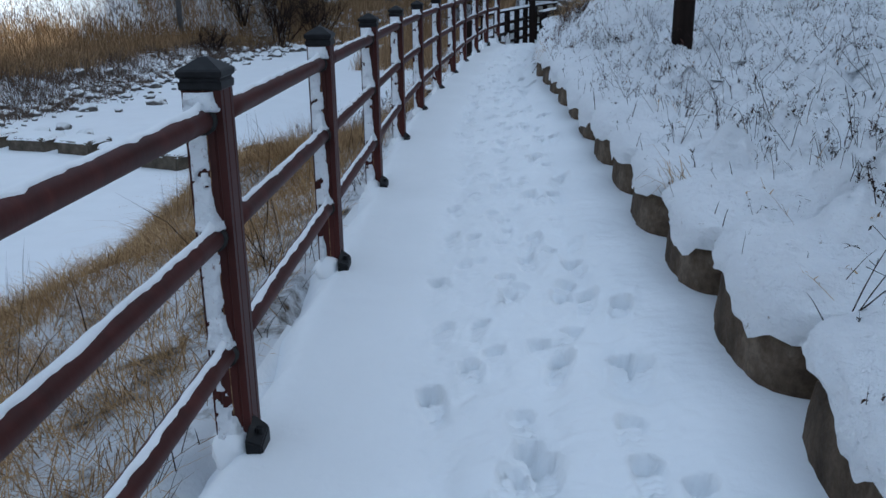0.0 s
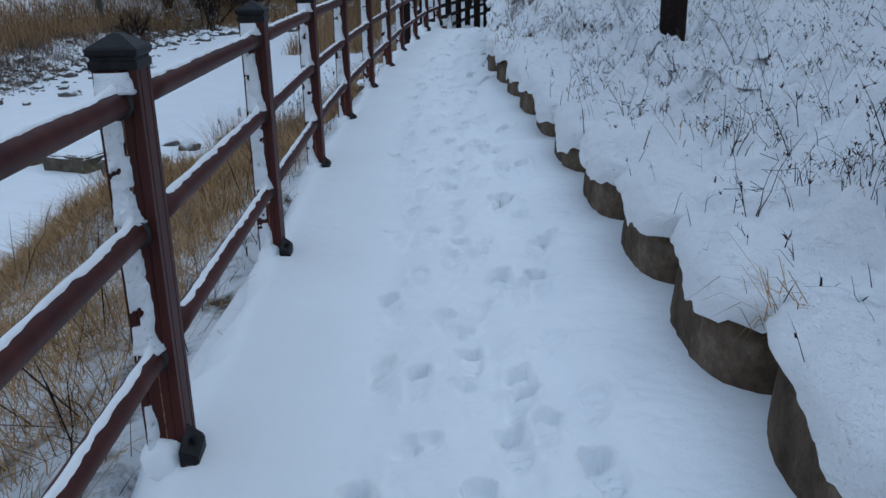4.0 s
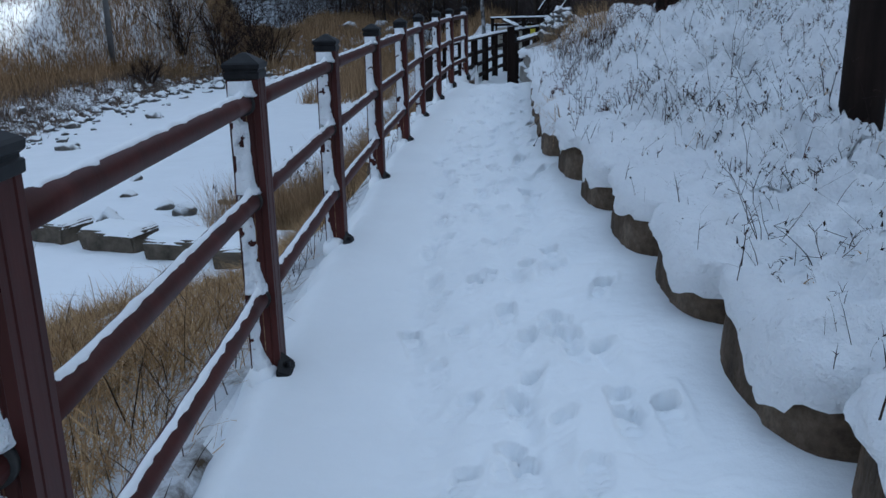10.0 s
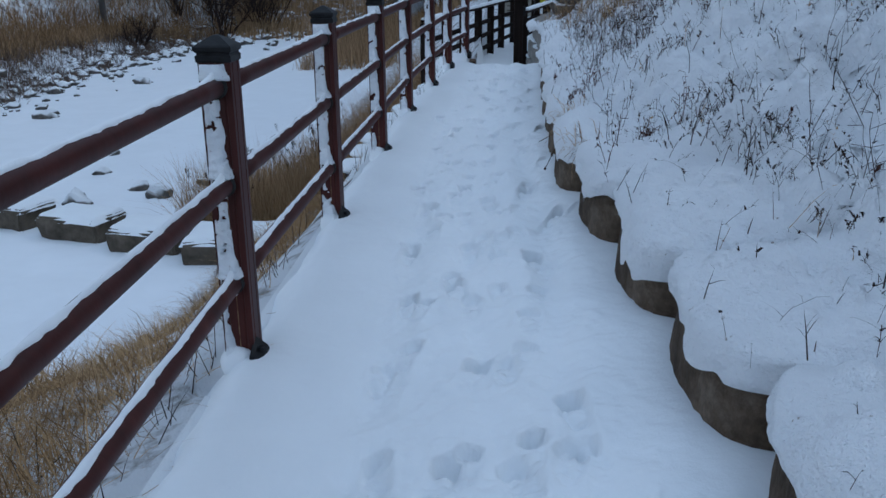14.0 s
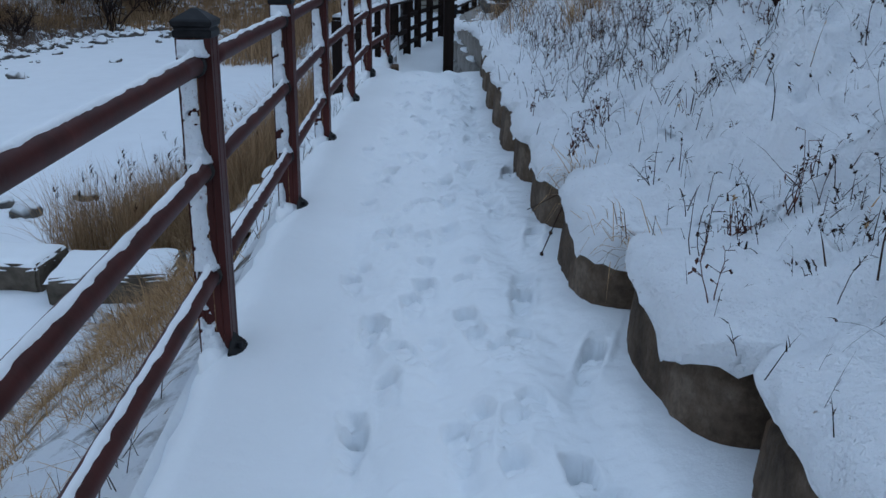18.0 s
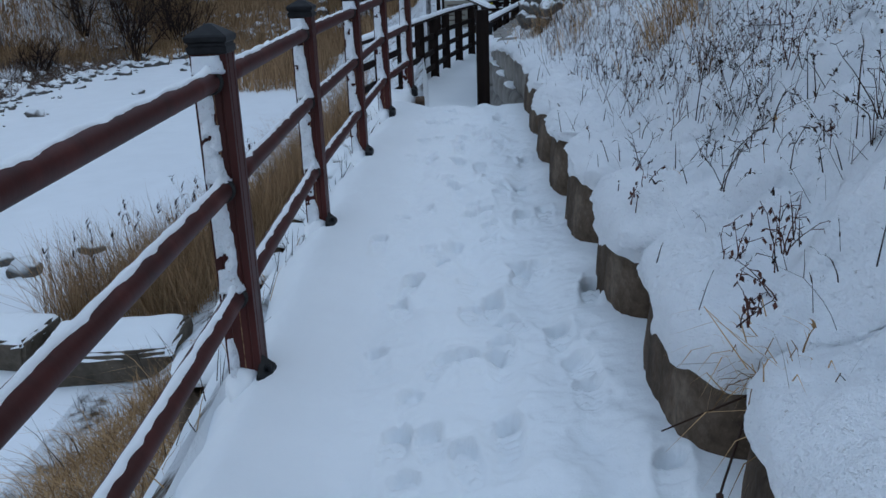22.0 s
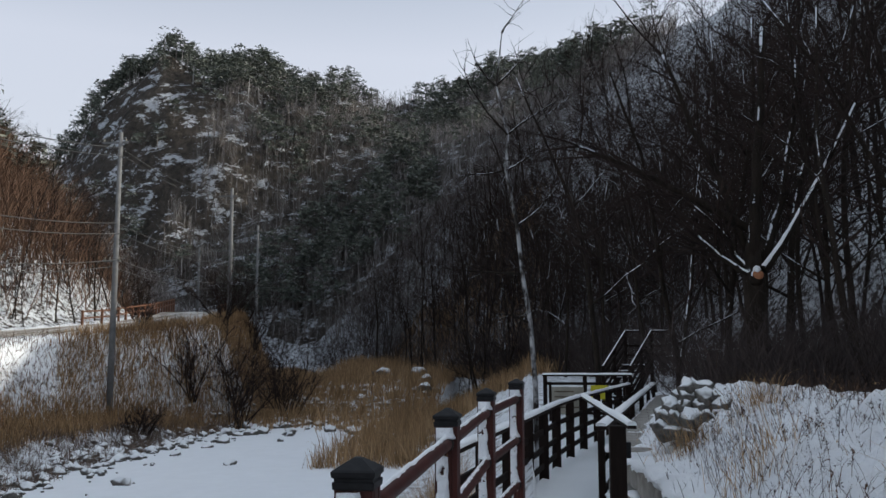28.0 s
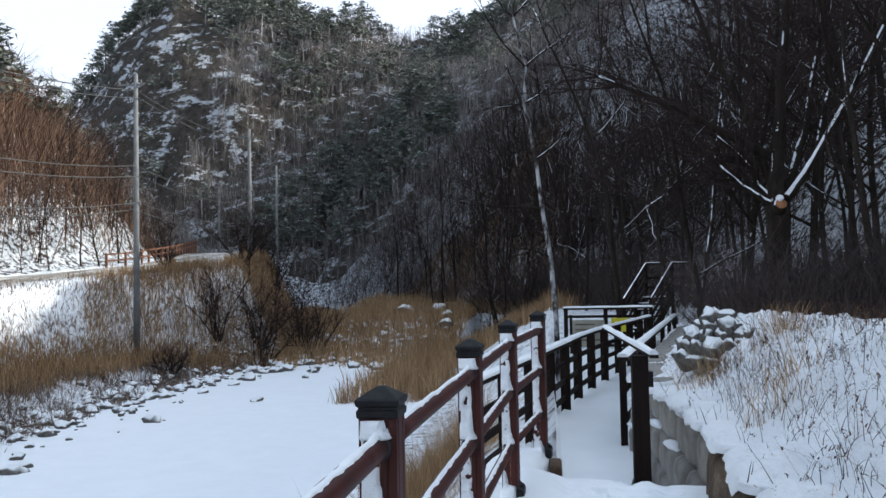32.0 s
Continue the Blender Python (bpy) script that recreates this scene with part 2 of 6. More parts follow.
base(HILL, h2)
bump(HILL, [(noise_of(HILL, 0.5, 10, 0.7), 1.0, 0.8)])

# mountain: dark crags with ledges of snow
CRAG = mat("snowy_crag", 0.9)
k1 = ramp(CRAG, noise_of(CRAG, 0.9, 8, 0.7, (1, 1, 0.35)), [(0.35, (0.045, 0.04, 0.036)), (0.7, (0.14, 0.12, 0.10))])
k2 = ramp(CRAG, noise_of(CRAG, 0.24, 11, 0.80, (0.9, 0.9, 1.6)), [(0.55, (0, 0, 0)), (0.562, (1, 1, 1))])
base(CRAG, mixed(CRAG, k2, k1, (0.72, 0.75, 0.8)))
bump(CRAG, [(noise_of(CRAG, 0.12, 9, 0.74), 1.0, 6.0)])

LITTER = mat("frosted_litter", 0.9)
l1 = ramp(LITTER, noise_of(LITTER, 2.6, 10, 0.7), [(0.36, (0.09, 0.065, 0.04)), (0.50, (0.78, 0.8, 0.83))])
base(LITTER, l1)
bump(LITTER, [(noise_of(LITTER, 5, 8, 0.7), 0.8, 0.1)])

ROAD = mat("wet_gritted_asphalt", 0.6)
r1 = ramp(ROAD, noise_of(ROAD, 0.6, 7, 0.6, (1, 0.25, 1)), [(0.42, (0.16, 0.125, 0.085)), (0.6, (0.62, 0.60, 0.56))])
base(ROAD, r1)
POLE = mat("grey_concrete_pole", 0.7)
base(POLE, ramp(POLE, noise_of(POLE, 3, 6), [(0.3, (0.13, 0.13, 0.13)), (0.7, (0.21, 0.21, 0.21))]))
WIRE = mat("cable", 0.6)
base(WIRE, ramp(WIRE, noise_of(WIRE, 1), [(0.3, (0.04, 0.04, 0.04)), (0.7, (0.12, 0.115, 0.11))]))
BOARD = mat("faded_board", 0.7)
base(BOARD, ramp(BOARD, noise_of(BOARD, 3, 6), [(0.3, (0.20, 0.19, 0.16)), (0.7, (0.34, 0.32, 0.27))]))
YELLOW = mat("yellow_notice", 0.6)
base(YELLOW, ramp(YELLOW, noise_of(YELLOW, 6), [(0.3, (0.42, 0.40, 0.02)), (0.7, (0.55, 0.52, 0.04))]))
CUT = mat("sawn_wood", 0.8)
base(CUT, ramp(CUT, noise_of(CUT, 12), [(0.3, (0.25, 0.10, 0.05)), (0.7, (0.42, 0.2, 0.1))]))
RAILBROWN = mat("brown_guard_rail", 0.6)
base(RAILBROWN, ramp(RAILBROWN, noise_of(RAILBROWN, 6), [(0.3, (0.12, 0.06, 0.035)), (0.7, (0.2, 0.1, 0.06))]))


# ---- mesh helpers ----
def mesh_of(name, verts, faces, material, smooth=True):
    me = bpy.data.meshes.new(name)
    me.from_pydata([tuple(v) for v in verts], [], faces)
    if smooth:
        me.polygons.foreach_set("use_smooth", [True] * len(me.polygons))
    me.materials.append(material)
    return me


def part_mesh(name, me, parent, label=""):
    ob = new(name, me)
    ob.parent = parent
    if label:
        ob["label"] = label
    return ob


def part(name, bm, material, parent, label="", smooth=False):
    me = bpy.data.meshes.new(name)
    if smooth:
        for f in bm.faces:
            f.smooth = True
    bm.to_mesh(me)
    bm.free()
    me.materials.append(material)
    return part_mesh(name, me, parent, label)


def empty(name, m, label, category, group="", kind=""):
    ob = new(name)
    ob.empty_display_size = 0.2
    ob.matrix_world = m
    return tagged(ob, label, category, group, kind)


def thing(name, bm, material, label, category, group="", kind="", smooth=False):
    ob = part(name, bm, material, None, "", smooth)
    return tagged(ob, label, category, group, kind)


def add_box(bm, lo, hi, bevel=0.0, rot=None):
    c = [(a + b) / 2 for a, b in zip(lo, hi)]
    s = [b - a for a, b in zip(lo, hi)]
    m = Matrix.Translation(c) @ (rot or Matrix()) @ Matrix.Diagonal((*s, 1))
    r = bmesh.ops.create_cube(bm, size=1.0, matrix=m)
    if bevel:
        edges = list({e for v in r["verts"] for e in v.link_edges})
        bmesh.ops.bevel(bm, geom=edges, offset=bevel, segments=2, affect='EDGES', profile=0.6)


def tube_data(pts, radii, sides=6, flat=1.0):
    """Vertices and faces of a tapered tube along points, closed at both ends."""
    pts = [Vector(p) for p in pts]
    vs, fs = [], []
    for i, p in enumerate(pts):
        d = (pts[min(i + 1, len(pts) - 1)] - pts[max(i - 1, 0)]).normalized()
        a = d.orthogonal() if abs(d.z) > 0.9 else d.cross(Vector((0, 0, 1)))
        a.normalize()
        b = a.cross(d).normalized()
        for k in range(sides):
            t = 2 * math.pi * k / sides
            vs.append(p + radii[i] * (a * math.cos(t) + b * math.sin(t) * flat))
    for i in range(len(pts) - 1):
        for k in range(sides):
            q = (k + 1) % sides
            fs.append((i * sides + k, i * sides + q, (i + 1) * sides + q, (i + 1) * sides + k))
    fs.append(tuple(range(sides))[::-1])
    fs.append(tuple(range((len(pts) - 1) * sides, len(pts) * sides)))
    return vs, fs


class Heap:
    """Collects pieces for one joined mesh."""

    def __init__(self):
        self.v, self.f = [], []

    def add(self, vs, fs):
        n = len(self.v)
        self.v.extend(vs)
        self.f.extend(tuple(i + n for i in f) for f in fs)

    def tube(self, pts, radii, sides=5, flat=1.0):
        self.add(*tube_data(pts, radii, sides, flat))

    def mesh(self, name, material, smooth=True):
        return mesh_of(name, self.v, self.f, material, smooth)


def big_mesh(name, V, F, material, smooth=False):
    """A mesh from numpy arrays of vertices and triangles or quads."""
    me = bpy.data.meshes.new(name)
    k = F.shape[1]
    me.vertices.add(len(V))
    me.vertices.foreach_set("co", np.asarray(V, np.float32).ravel())
    me.loops.add(F.size)
    me.loops.foreach_set("vertex_index", np.asarray(F, np.int32).ravel())
    me.polygons.add(len(F))
    me.polygons.foreach_set("loop_start", np.arange(0, F.size, k, dtype=np.int32))
    if smooth:
        me.polygons.foreach_set("use_smooth", np.ones(len(F), bool))
    me.update(calc_edges=True)
    me.materials.append(material)
    return me


def sstep(a, b, x):
    t = np.clip((x - a) / (b - a), 0, 1)
    return t * t * (3 - 2 * t)


# value noise on arrays
_rng = np.random.RandomState(7)
_tab = _rng.rand(256, 256)


def vnoise(x, y, s=1.0):
    x, y = np.asarray(x) / s + 1000.37, np.asarray(y) / s + 1000.71
    i, j = np.floor(x).astype(int), np.floor(y).astype(int)
    u, v = x - i, y - j
    u, v = u * u * (3 - 2 * u), v * v * (3 - 2 * v)
    a, b = _tab[i % 256, j % 256], _tab[(i + 1) % 256, j % 256]
    c, d = _tab[i % 256, (j + 1) % 256], _tab[(i + 1) % 256, (j + 1) % 256]
    return (a * (1 - u) + b * u) * (1 - v) + (c * (1 - u) + d * u) * v - 0.5


def fnoise(x, y, s, octaves=4):
    return sum(vnoise(x + 13.1 * k, y - 7.7 * k, s / 2 ** k) / 2 ** k for k in range(octaves))


# ---- plan ----
POST_X = np.array([-0.58, -0.655, -0.728, -0.822, -0.912, -0.996, -1.035, -1.018, -0.979, -0.942, -0.845, -0.737, -0.542, -0.30])
POST_Y = np.array([-3.47, -1.69, 0.10, 1.86, 3.65, 5.45, 7.23, 9.03, 10.82, 12.59, 14.38, 16.16, 17.49, 19.3])
POST_Z = np.array([0.03, 0.03, 0.022, 0.012, 0.004, 0.0, 0.0, 0.012, 0.022, 0.038, 0.057, 0.074, 0.092])
TIP_Y = np.array([-4, -1.2, 0.67, 1.35, 2.3, 3.1, 3.95, 4.95, 5.9, 6.7, 7.65, 8.6, 9.33, 10.4, 11.2, 12.15, 12.9, 13.75, 14.85, 15.6, 17.2, 19.2, 21, 24, 30, 36])
TIP_X = np.array([1.22, 1.02, 0.865, 0.81, 0.76, 0.72, 0.67, 0.625, 0.555, 0.495, 0.43, 0.335, 0.29, 0.30, 0.32, 0.365, 0.375, 0.41, 0.49, 0.53, 0.54, 0.55, 0.52, 1.1, 2.3, 3.5])
JOINTS = np.concatenate([[-3.45, -2.55, -1.65, -0.73, 0.16, 1.04, 1.85, 2.71, 3.54, 4.48, 5.46, 6.32, 7.18, 8.05, 8.94, 9.86, 10.77, 11.72, 12.62, 13.45, 14.4, 15.35], np.arange(16.25, 37, 0.9)])
BULGE = 0.235
PATH_END = 16.55
ICE = -3.5
HUMP = (1.47, 10.3)
DECK = -0.6


def fence_x(y):
    """Line of the post feet."""
    return np.interp(y, POST_Y, POST_X + 0.082)


def wall_x(y):
    """Line of the wall's joints."""
    return np.interp(y, TIP_Y, TIP_X) + BULGE


def along_block(y):
    """0 to 1 along the block of the wall that stands at y."""
    y = np.asarray(y, float)
    k = np.clip(np.searchsorted(JOINTS, y, side="right") - 1, 0, len(JOINTS) - 2)
    return np.clip((y - JOINTS[k]) / (JOINTS[k + 1] - JOINTS[k]), 0, 1)


def block_profile(u):
    """Plan of one block, 0 to 1: blunt at its near end, tapering off to the far one."""
    v = np.asarray(u, float) ** 0.82
    q = np.abs(2 * v - 1)
    return np.sqrt(np.clip(1 - q ** np.where(v < 0.5, 3.4, 2.3), 0, 1))


def wall_out(y):
    """How far the stones of the wall stand out from their joints, along y."""
    return BULGE * block_profile(along_block(y))


def path_rise(y):
    """Height of the trodden snow along the fence."""
    return 0.035 + np.interp(y, [0, 5, 10, 16.5], [0.012, 0.0, 0.04, 0.06])


def bank_top(y):
    """Height of the snow on the wall's top."""
    return 0.455 + path_rise(y) + 0.02 * np.sin(y * 0.9) - 0.20 * sstep(17, 21.5, y)


def mound(x, y):
    """Snow bank to the right of the wall."""
    dx = np.clip(x - wall_x(y), 0, None)
    hump = sstep(7.6, 10.0, y) * sstep(27, 23, y)
    crest = 0.62 + 0.06 * sstep(6, 12, y) + 0.04 * sstep(15, 20, y) - 0.90 * sstep(23, 27, y)
    rise = crest * (1 - np.exp(-dx / (2.6 - 1.75 * hump)))
    rise = rise * (1 - 0.75 * sstep(5.0 - 3.7 * sstep(12, 15, y), 11.0 - 6.0 * sstep(12, 15, y), dx))
    z = bank_top(y) + rise + 0.12 * fnoise(x, y, 2.2, 3) * sstep(0.1, 1.0, dx)
    z = z - 0.3 * sstep(24, 32, y) * sstep(3.5, 1.5, dx) - 0.12 * np.exp(-((x - 1.7) / 0.7) ** 2 - ((y - 6.4) / 1.0) ** 2)
    z = z + 0.32 * np.exp(-((x - HUMP[0]) / 0.6) ** 2 - ((y - HUMP[1]) / 0.95) ** 2)
    return z


def clods(x, y):
    """Uneven lie of the snow over dead grass and clods."""
    a = 0.17 * fnoise(x, y, 0.6, 3) + 0.25 * np.clip(fnoise(x, y, 0.26, 3), -0.10, 1) + 0.22 * np.clip(fnoise(x + 9, y, 0.12, 3), 0.02, 1)
    a = a * (1 - 0.5 * sstep(14, 18, y))
    return a - 0.07 * np.abs(fnoise(x + 5, y, 0.3, 2)) + 0.03 * np.sin(x * 9 + 3 * vnoise(x, y, 0.8)) * vnoise(x, y, 1.3)


def hill_right(x, y):
    """Steep wooded hill to the right and ahead."""
    foot = 11.0 - 0.16 * np.clip(y - 20, 0, None) - 0.0035 * np.clip(y - 40, 0, None) ** 2
    d = x - foot
    h = np.clip(d, 0, None)
    z = 1.02 * h * sstep(0, 6, h) - 0.006 * np.clip(h - 18, 0, None) ** 2
    z = np.minimum(z, 38 + 0.02 * h)
    return np.where(h > 0, z, -60.0) + sstep(0, 8, h) * (3.2 * fnoise(x, y, 17, 4) + 0.9 * fnoise(x, y, 4, 3))


def hill_far(x, y):
    """Rocky mountain closing the valley."""
    r = np.hypot(x, y - 10)
    az = np.degrees(np.arctan2(x, y - 10))
    top = np.interp(az, [-70, -40, -33, -31, -29.3, -28.5, -27, -24.4, -21, -17, -12.8, -9.7, -6.5, -3.4, 0, 5, 12, 30],
                    [10, 14, 22, 33, 42, 49, 57, 64, 62, 61, 58, 57, 58.5, 62, 64, 66, 70, 70])
    start = np.interp(az, [-60, -30, -20, -8, 5, 20], [175, 135, 118, 108, 100, 90])
    d = (r - start) / (195 - start)
    z = top * sstep(-0.05, 1.0, d) ** 0.85
    z = z + sstep(0, 0.3, d) * (9 * fnoise(x, y, 40, 4) + 5 * np.abs(fnoise(x, y, 22, 3)) + 9 * np.abs(fnoise(x + 7, y, 15, 3)))
    return z


def hill_left(x, y):
    """Brush-covered slope behind the road."""
    edge = road_x(y) - 4.2
    d = np.clip(edge - x, 0, None)
    z = 0.95 * d * sstep(-1, 5, d)
    z = np.where(d > 18, 17.1 + 0.55 * (d - 18), z)
    az = np.degrees(np.arctan2(-x, y - 10))
    lim = np.interp(az, [21, 23, 24.5, 26.5, 30, 32, 35, 45, 90], [0.5, 2.0, 6.0, 9.0, 13.0, 16, 19, 24, 24])
    return np.minimum(z, lim) + 1.2 * fnoise(x, y, 9, 3) * sstep(0, 4, d)


def road_x(y):
    return np.interp(y, [10, 40, 55, 62, 68, 80, 97], [-34, -33.5, -31.9, -28.8, -27.2, -29.4, -34.5])


def road_z(y):
    return 2.2 + 0.085 * np.clip(y - 55, -20, 45)


def river_near(y):
    return -4.9 - 0.25 * np.sin(y * 0.21) - 1.5 * sstep(15, 8, y) - 2.6 * sstep(8, -6, y) - 2.2 * sstep(40, 60, y)


def river_far(y):
    return -19.2 - 0.6 * np.sin(y * 0.13 + 1) - 1.5 * sstep(34, 22, y)


def ground_z(x, y):
    x, y = np.asarray(x, float), np.asarray(y, float)
    xf, xw = fence_x(y), wall_x(y)
    edge = xf - 0.17
    # bed of the path, or of the lower boardwalk beyond its end
    bed = np.where(y < 16.1, -0.22, np.where(y < 34, DECK - 0.4, -0.6 + 0.5 * sstep(34, 40, y)))
    z = bed
    # right of the wall
    right = np.maximum(mound(x, y), hill_right(x, y) + 0.6)
    z = np.where(x > xw + 0.45, right - 0.05 - 0.3 * sstep(4.4, 3.9, x - xw), z)
    # left bank down to the ice
    rn, rf = river_near(y), river_far(y)
    t = np.clip((edge - x) / np.maximum(edge - rn, 0.5), 0, 1)
    soft = -0.05 + (ICE - 0.05) * (0.35 * t + 0.65 * sstep(0.2, 0.95, t)) + 0.3 * fnoise(x, y, 1.3, 3) * sstep(0.02, 0.2, t) * sstep(1.0, 0.75, t)
    bank = -0.05 - 0.75 * sstep(0.0, 0.13, t) + (ICE + 0.7) * (0.25 * t + 0.75 * sstep(0.08, 0.9, t)) + 0.22 * fnoise(x, y, 1.1, 3) * sstep(0.02, 0.2, t) * sstep(1.0, 0.75, t)
    turn = sstep(6, 11, y)
    bank = soft * (1 - turn) + bank * turn
    z = np.where(x < edge, bank, z)
    # ice, thinning out upstream into boulders
    z = np.where(x < rn, ICE + 0.5 * sstep(62, 78, y), z)
    # far bank, reed flat, road bench
    d = np.clip(rf - x, 0, None)
    shore = ICE + 0.9 * sstep(0, 3.0, d) + 1.5 * sstep(2, 9, d) + 0.25 * fnoise(x, y, 2.0, 3) * sstep(0, 1, d)
    rx = road_x(y)
    ends = sstep(96, 80, y)
    w = sstep(rx + 8.5, rx + 4.5, x)
    shore = shore * (1 - w) + w * (road_z(y) * ends - 1.6 * (1 - ends))
    z = np.where(x < rf, shore, z)
    # valley floor upstream
    up = ICE + 0.6 + 1.6 * sstep(60, 85, y) + 1.0 * sstep(85, 110, y) + 0.5 * fnoise(x, y, 4, 3)
    z = np.where((x < rn) & (x >= rf) & (y > 64), np.maximum(z, up - 0.8 * sstep(82, 64, y)), z)
    z = np.where(x < rx - 3.0, np.maximum(z, road_z(y) - 5 * (1 - ends) + hill_left(x, y)), z)
    z = np.maximum(z, np.where(x > xw + 1.5, hill_right(x, y), hill_right(x, y) - 1.0))
    z = np.maximum(z, hill_far(x, y) - 3.5)
    # unseen hill added downstream, to keep low sky light off the bank
    z = np.maximum(z, 46 * sstep(-30, -120, y) - 4.0 + 4 * fnoise(x, y, 30, 3) * sstep(-40, -70, y))
    # distance levels off
    far = np.hypot(x, y)
    return z * sstep(900, 500, far) + 20 * sstep(400, 900, far)


def grid_sheet(xs, ys, zfun):
    X, Y = np.meshgrid(xs, ys)
    Z = zfun(X, Y)
    V = np.stack([X.ravel(), Y.ravel(), Z.ravel()], 1)
    ny, nx = X.shape
    i = np.arange(ny - 1)[:, None] * nx + np.arange(nx - 1)[None]
    F = np.stack([i, i + 1, i + nx + 1, i + nx], -1).reshape(-1, 4)
    return V, F


def steps(*spans):
    out = []
    for a, b, d in spans:
        out.extend(np.arange(a, b, d))
    out.append(spans[-1][1])
    return np.array(out)


# ---- ground: one sheet to the horizon ----
xs = steps((-1500, -300, 120), (-300, -100, 8), (-100, -45, 1.6), (-45, -19, 0.6), (-19, -9, 0.5), (-9, -4, 0.2), (-4, 3, 0.12), (3, 9, 0.25), (9, 30, 0.9), (30, 90, 3), (90, 300, 12), (300, 1500, 120))
ys = steps((-1500, -200, 130), (-200, -30, 10), (-30, -5, 1.2), (-5, 22, 0.2), (22, 50, 0.5), (50, 120, 1.2), (120, 210, 1.8), (210, 260, 5), (260, 500, 25), (500, 1500, 125))
V, F = grid_sheet(xs, ys, ground_z)
ground = new("ground", big_mesh("ground", V, F, SNOW_ROUGH, True))
tagged(ground, "snow-covered ground, frozen stream and wooded hillsides", "ground", kind="structure")
me = ground.data
for m in (LITTER, HILL, SNOW_ICE, CRAG):
    me.materials.append(m)
cx = V[F].mean(1)
xw, rn, rf = wall_x(cx[:, 1]), river_near(cx[:, 1]), river_far(cx[:, 1])
rx = road_x(cx[:, 1])
idx = np.zeros(len(F), np.int32)
idx[(cx[:, 0] < fence_x(cx[:, 1]) - 0.17)] = 1
idx[(cx[:, 0] < rn) & (cx[:, 0] > rf) & (cx[:, 1] < 66)] = 3
hr = hill_right(cx[:, 0], cx[:, 1])
idx[(hr > 0.4) & (cx[:, 2] > 0.3) & ((cx[:, 0] > xw + 2) | (cx[:, 1] > 35))] = 2
idx[(cx[:, 1] > 36) & (cx[:, 0] > -6) & (cx[:, 0] < 14) & (idx == 0)] = 1
idx[(hill_far(cx[:, 0], cx[:, 1]) > 0.5) & (cx[:, 1] > 60)] = 2
idx[np.hypot(cx[:, 0], cx[:, 1]) > 100] = 2
idx[(hill_far(cx[:, 0], cx[:, 1]) > 6) & (cx[:, 1] > 95)] = 4
idx[(cx[:, 0] < rx - 3.4) & (cx[:, 1] < 135)] = 2
idx[cx[:, 1] < -40] = 2
idx[(cx[:, 0] < rx + 6.2) & (cx[:, 0] >= rx - 4.6) & (cx[:, 1] < 90)] = 0
me.polygons.foreach_set("material_index", idx)

# ---- path snow with trodden footprints ----
pxs = np.arange(0, 1.0001, 1 / 200)
pys = np.arange(-3.2, PATH_END + 0.001, 0.008)
U, Y = np.meshgrid(pxs, pys)
XL = fence_x(Y) - 0.33
XR = wall_x(Y) + 0.18
X = XL + (XR - XL) * U
t = X - fence_x(Y)
Z = path_rise(Y) - 0.025 + (0.17 - 0.09 * sstep(9.5, 13, Y)) * sstep(0.15, 1.5, t) + 0.012 * fnoise(X, Y, 0.7, 3) + 0.004 * fnoise(X, Y, 0.09, 2)
Z -= 0.20 * sstep(-0.02, -0.30, t + 0.10 * fnoise(X, Y, 0.5, 3)) ** 1.3
Z += 0.035 * np.exp(-((t - 0.0) / 0.12) ** 2) * (0.5 + vnoise(X, Y, 0.5))
Z -= 0.03 * sstep(0.25, 0.0, XR - X)
Z -= 0.10 * sstep(PATH_END - 0.10, PATH_END, Y)


def stamp(px, py, ang, deep, size):
    """Press one shoe sole into the snow."""
    i0, i1 = np.searchsorted(pys, py - 0.3), np.searchsorted(pys, py + 0.3)
    if i1 <= i0:
        return
    xx, yy = X[i0:i1] - px, Y[i0:i1] - py
    a = xx * math.cos(ang) + yy * math.sin(ang)
    b = -xx * math.sin(ang) + yy * math.cos(ang)
    b = b / size
    half = 0.038 + 0.006 * np.sin(np.clip((b + 0.14) / 0.28, 0, 1) * math.pi * 1.15 - 0.4)
    side = np.abs(a) / half
    worn = vnoise(xx + px * 9, yy + py * 5, 0.05)
    broken = sstep(-0.35, 0.30, vnoise(xx + px * 13, yy + py * 11, 0.075) + 0.3 * math.sin(px * 90 + py * 70))
    inside = sstep(1.12, 0.86, np.sqrt(side ** 2.4 + (np.abs(b) / 0.125) ** 4) + 0.35 * worn)
    cup = sstep(1.12, 0.86, np.sqrt((a / 0.040) ** 2 + ((b - 0.072) / 0.046) ** 2) + 0.35 * worn)
    ridge = np.mod(b * 25 + 0.8 * worn + px * 7, 1.0)
    tread = (ridge ** 1.5 - 0.4) * sstep(1.0, 0.6, side) * sstep(0.05, 0.0, b)
    rim = np.exp(-(((side - 1.25) / 0.25) ** 2)) * sstep(0.2, 0.13, np.abs(b))
    drag = sstep(1.1, 0.4, np.abs(a) / 0.05) * sstep(-0.09, -0.14, b) * sstep(-0.29, -0.16, b)
    Z[i0:i1] += -deep * (1.8 * cup + 0.75 * inside * (0.3 + 0.7 * broken)) * (0.85 + 0.9 * worn) + 0.028 * tread * inside * (0.35 + 0.65 * broken) + 0.2 * deep * rim * (0.6 + worn) - 0.3 * deep * drag


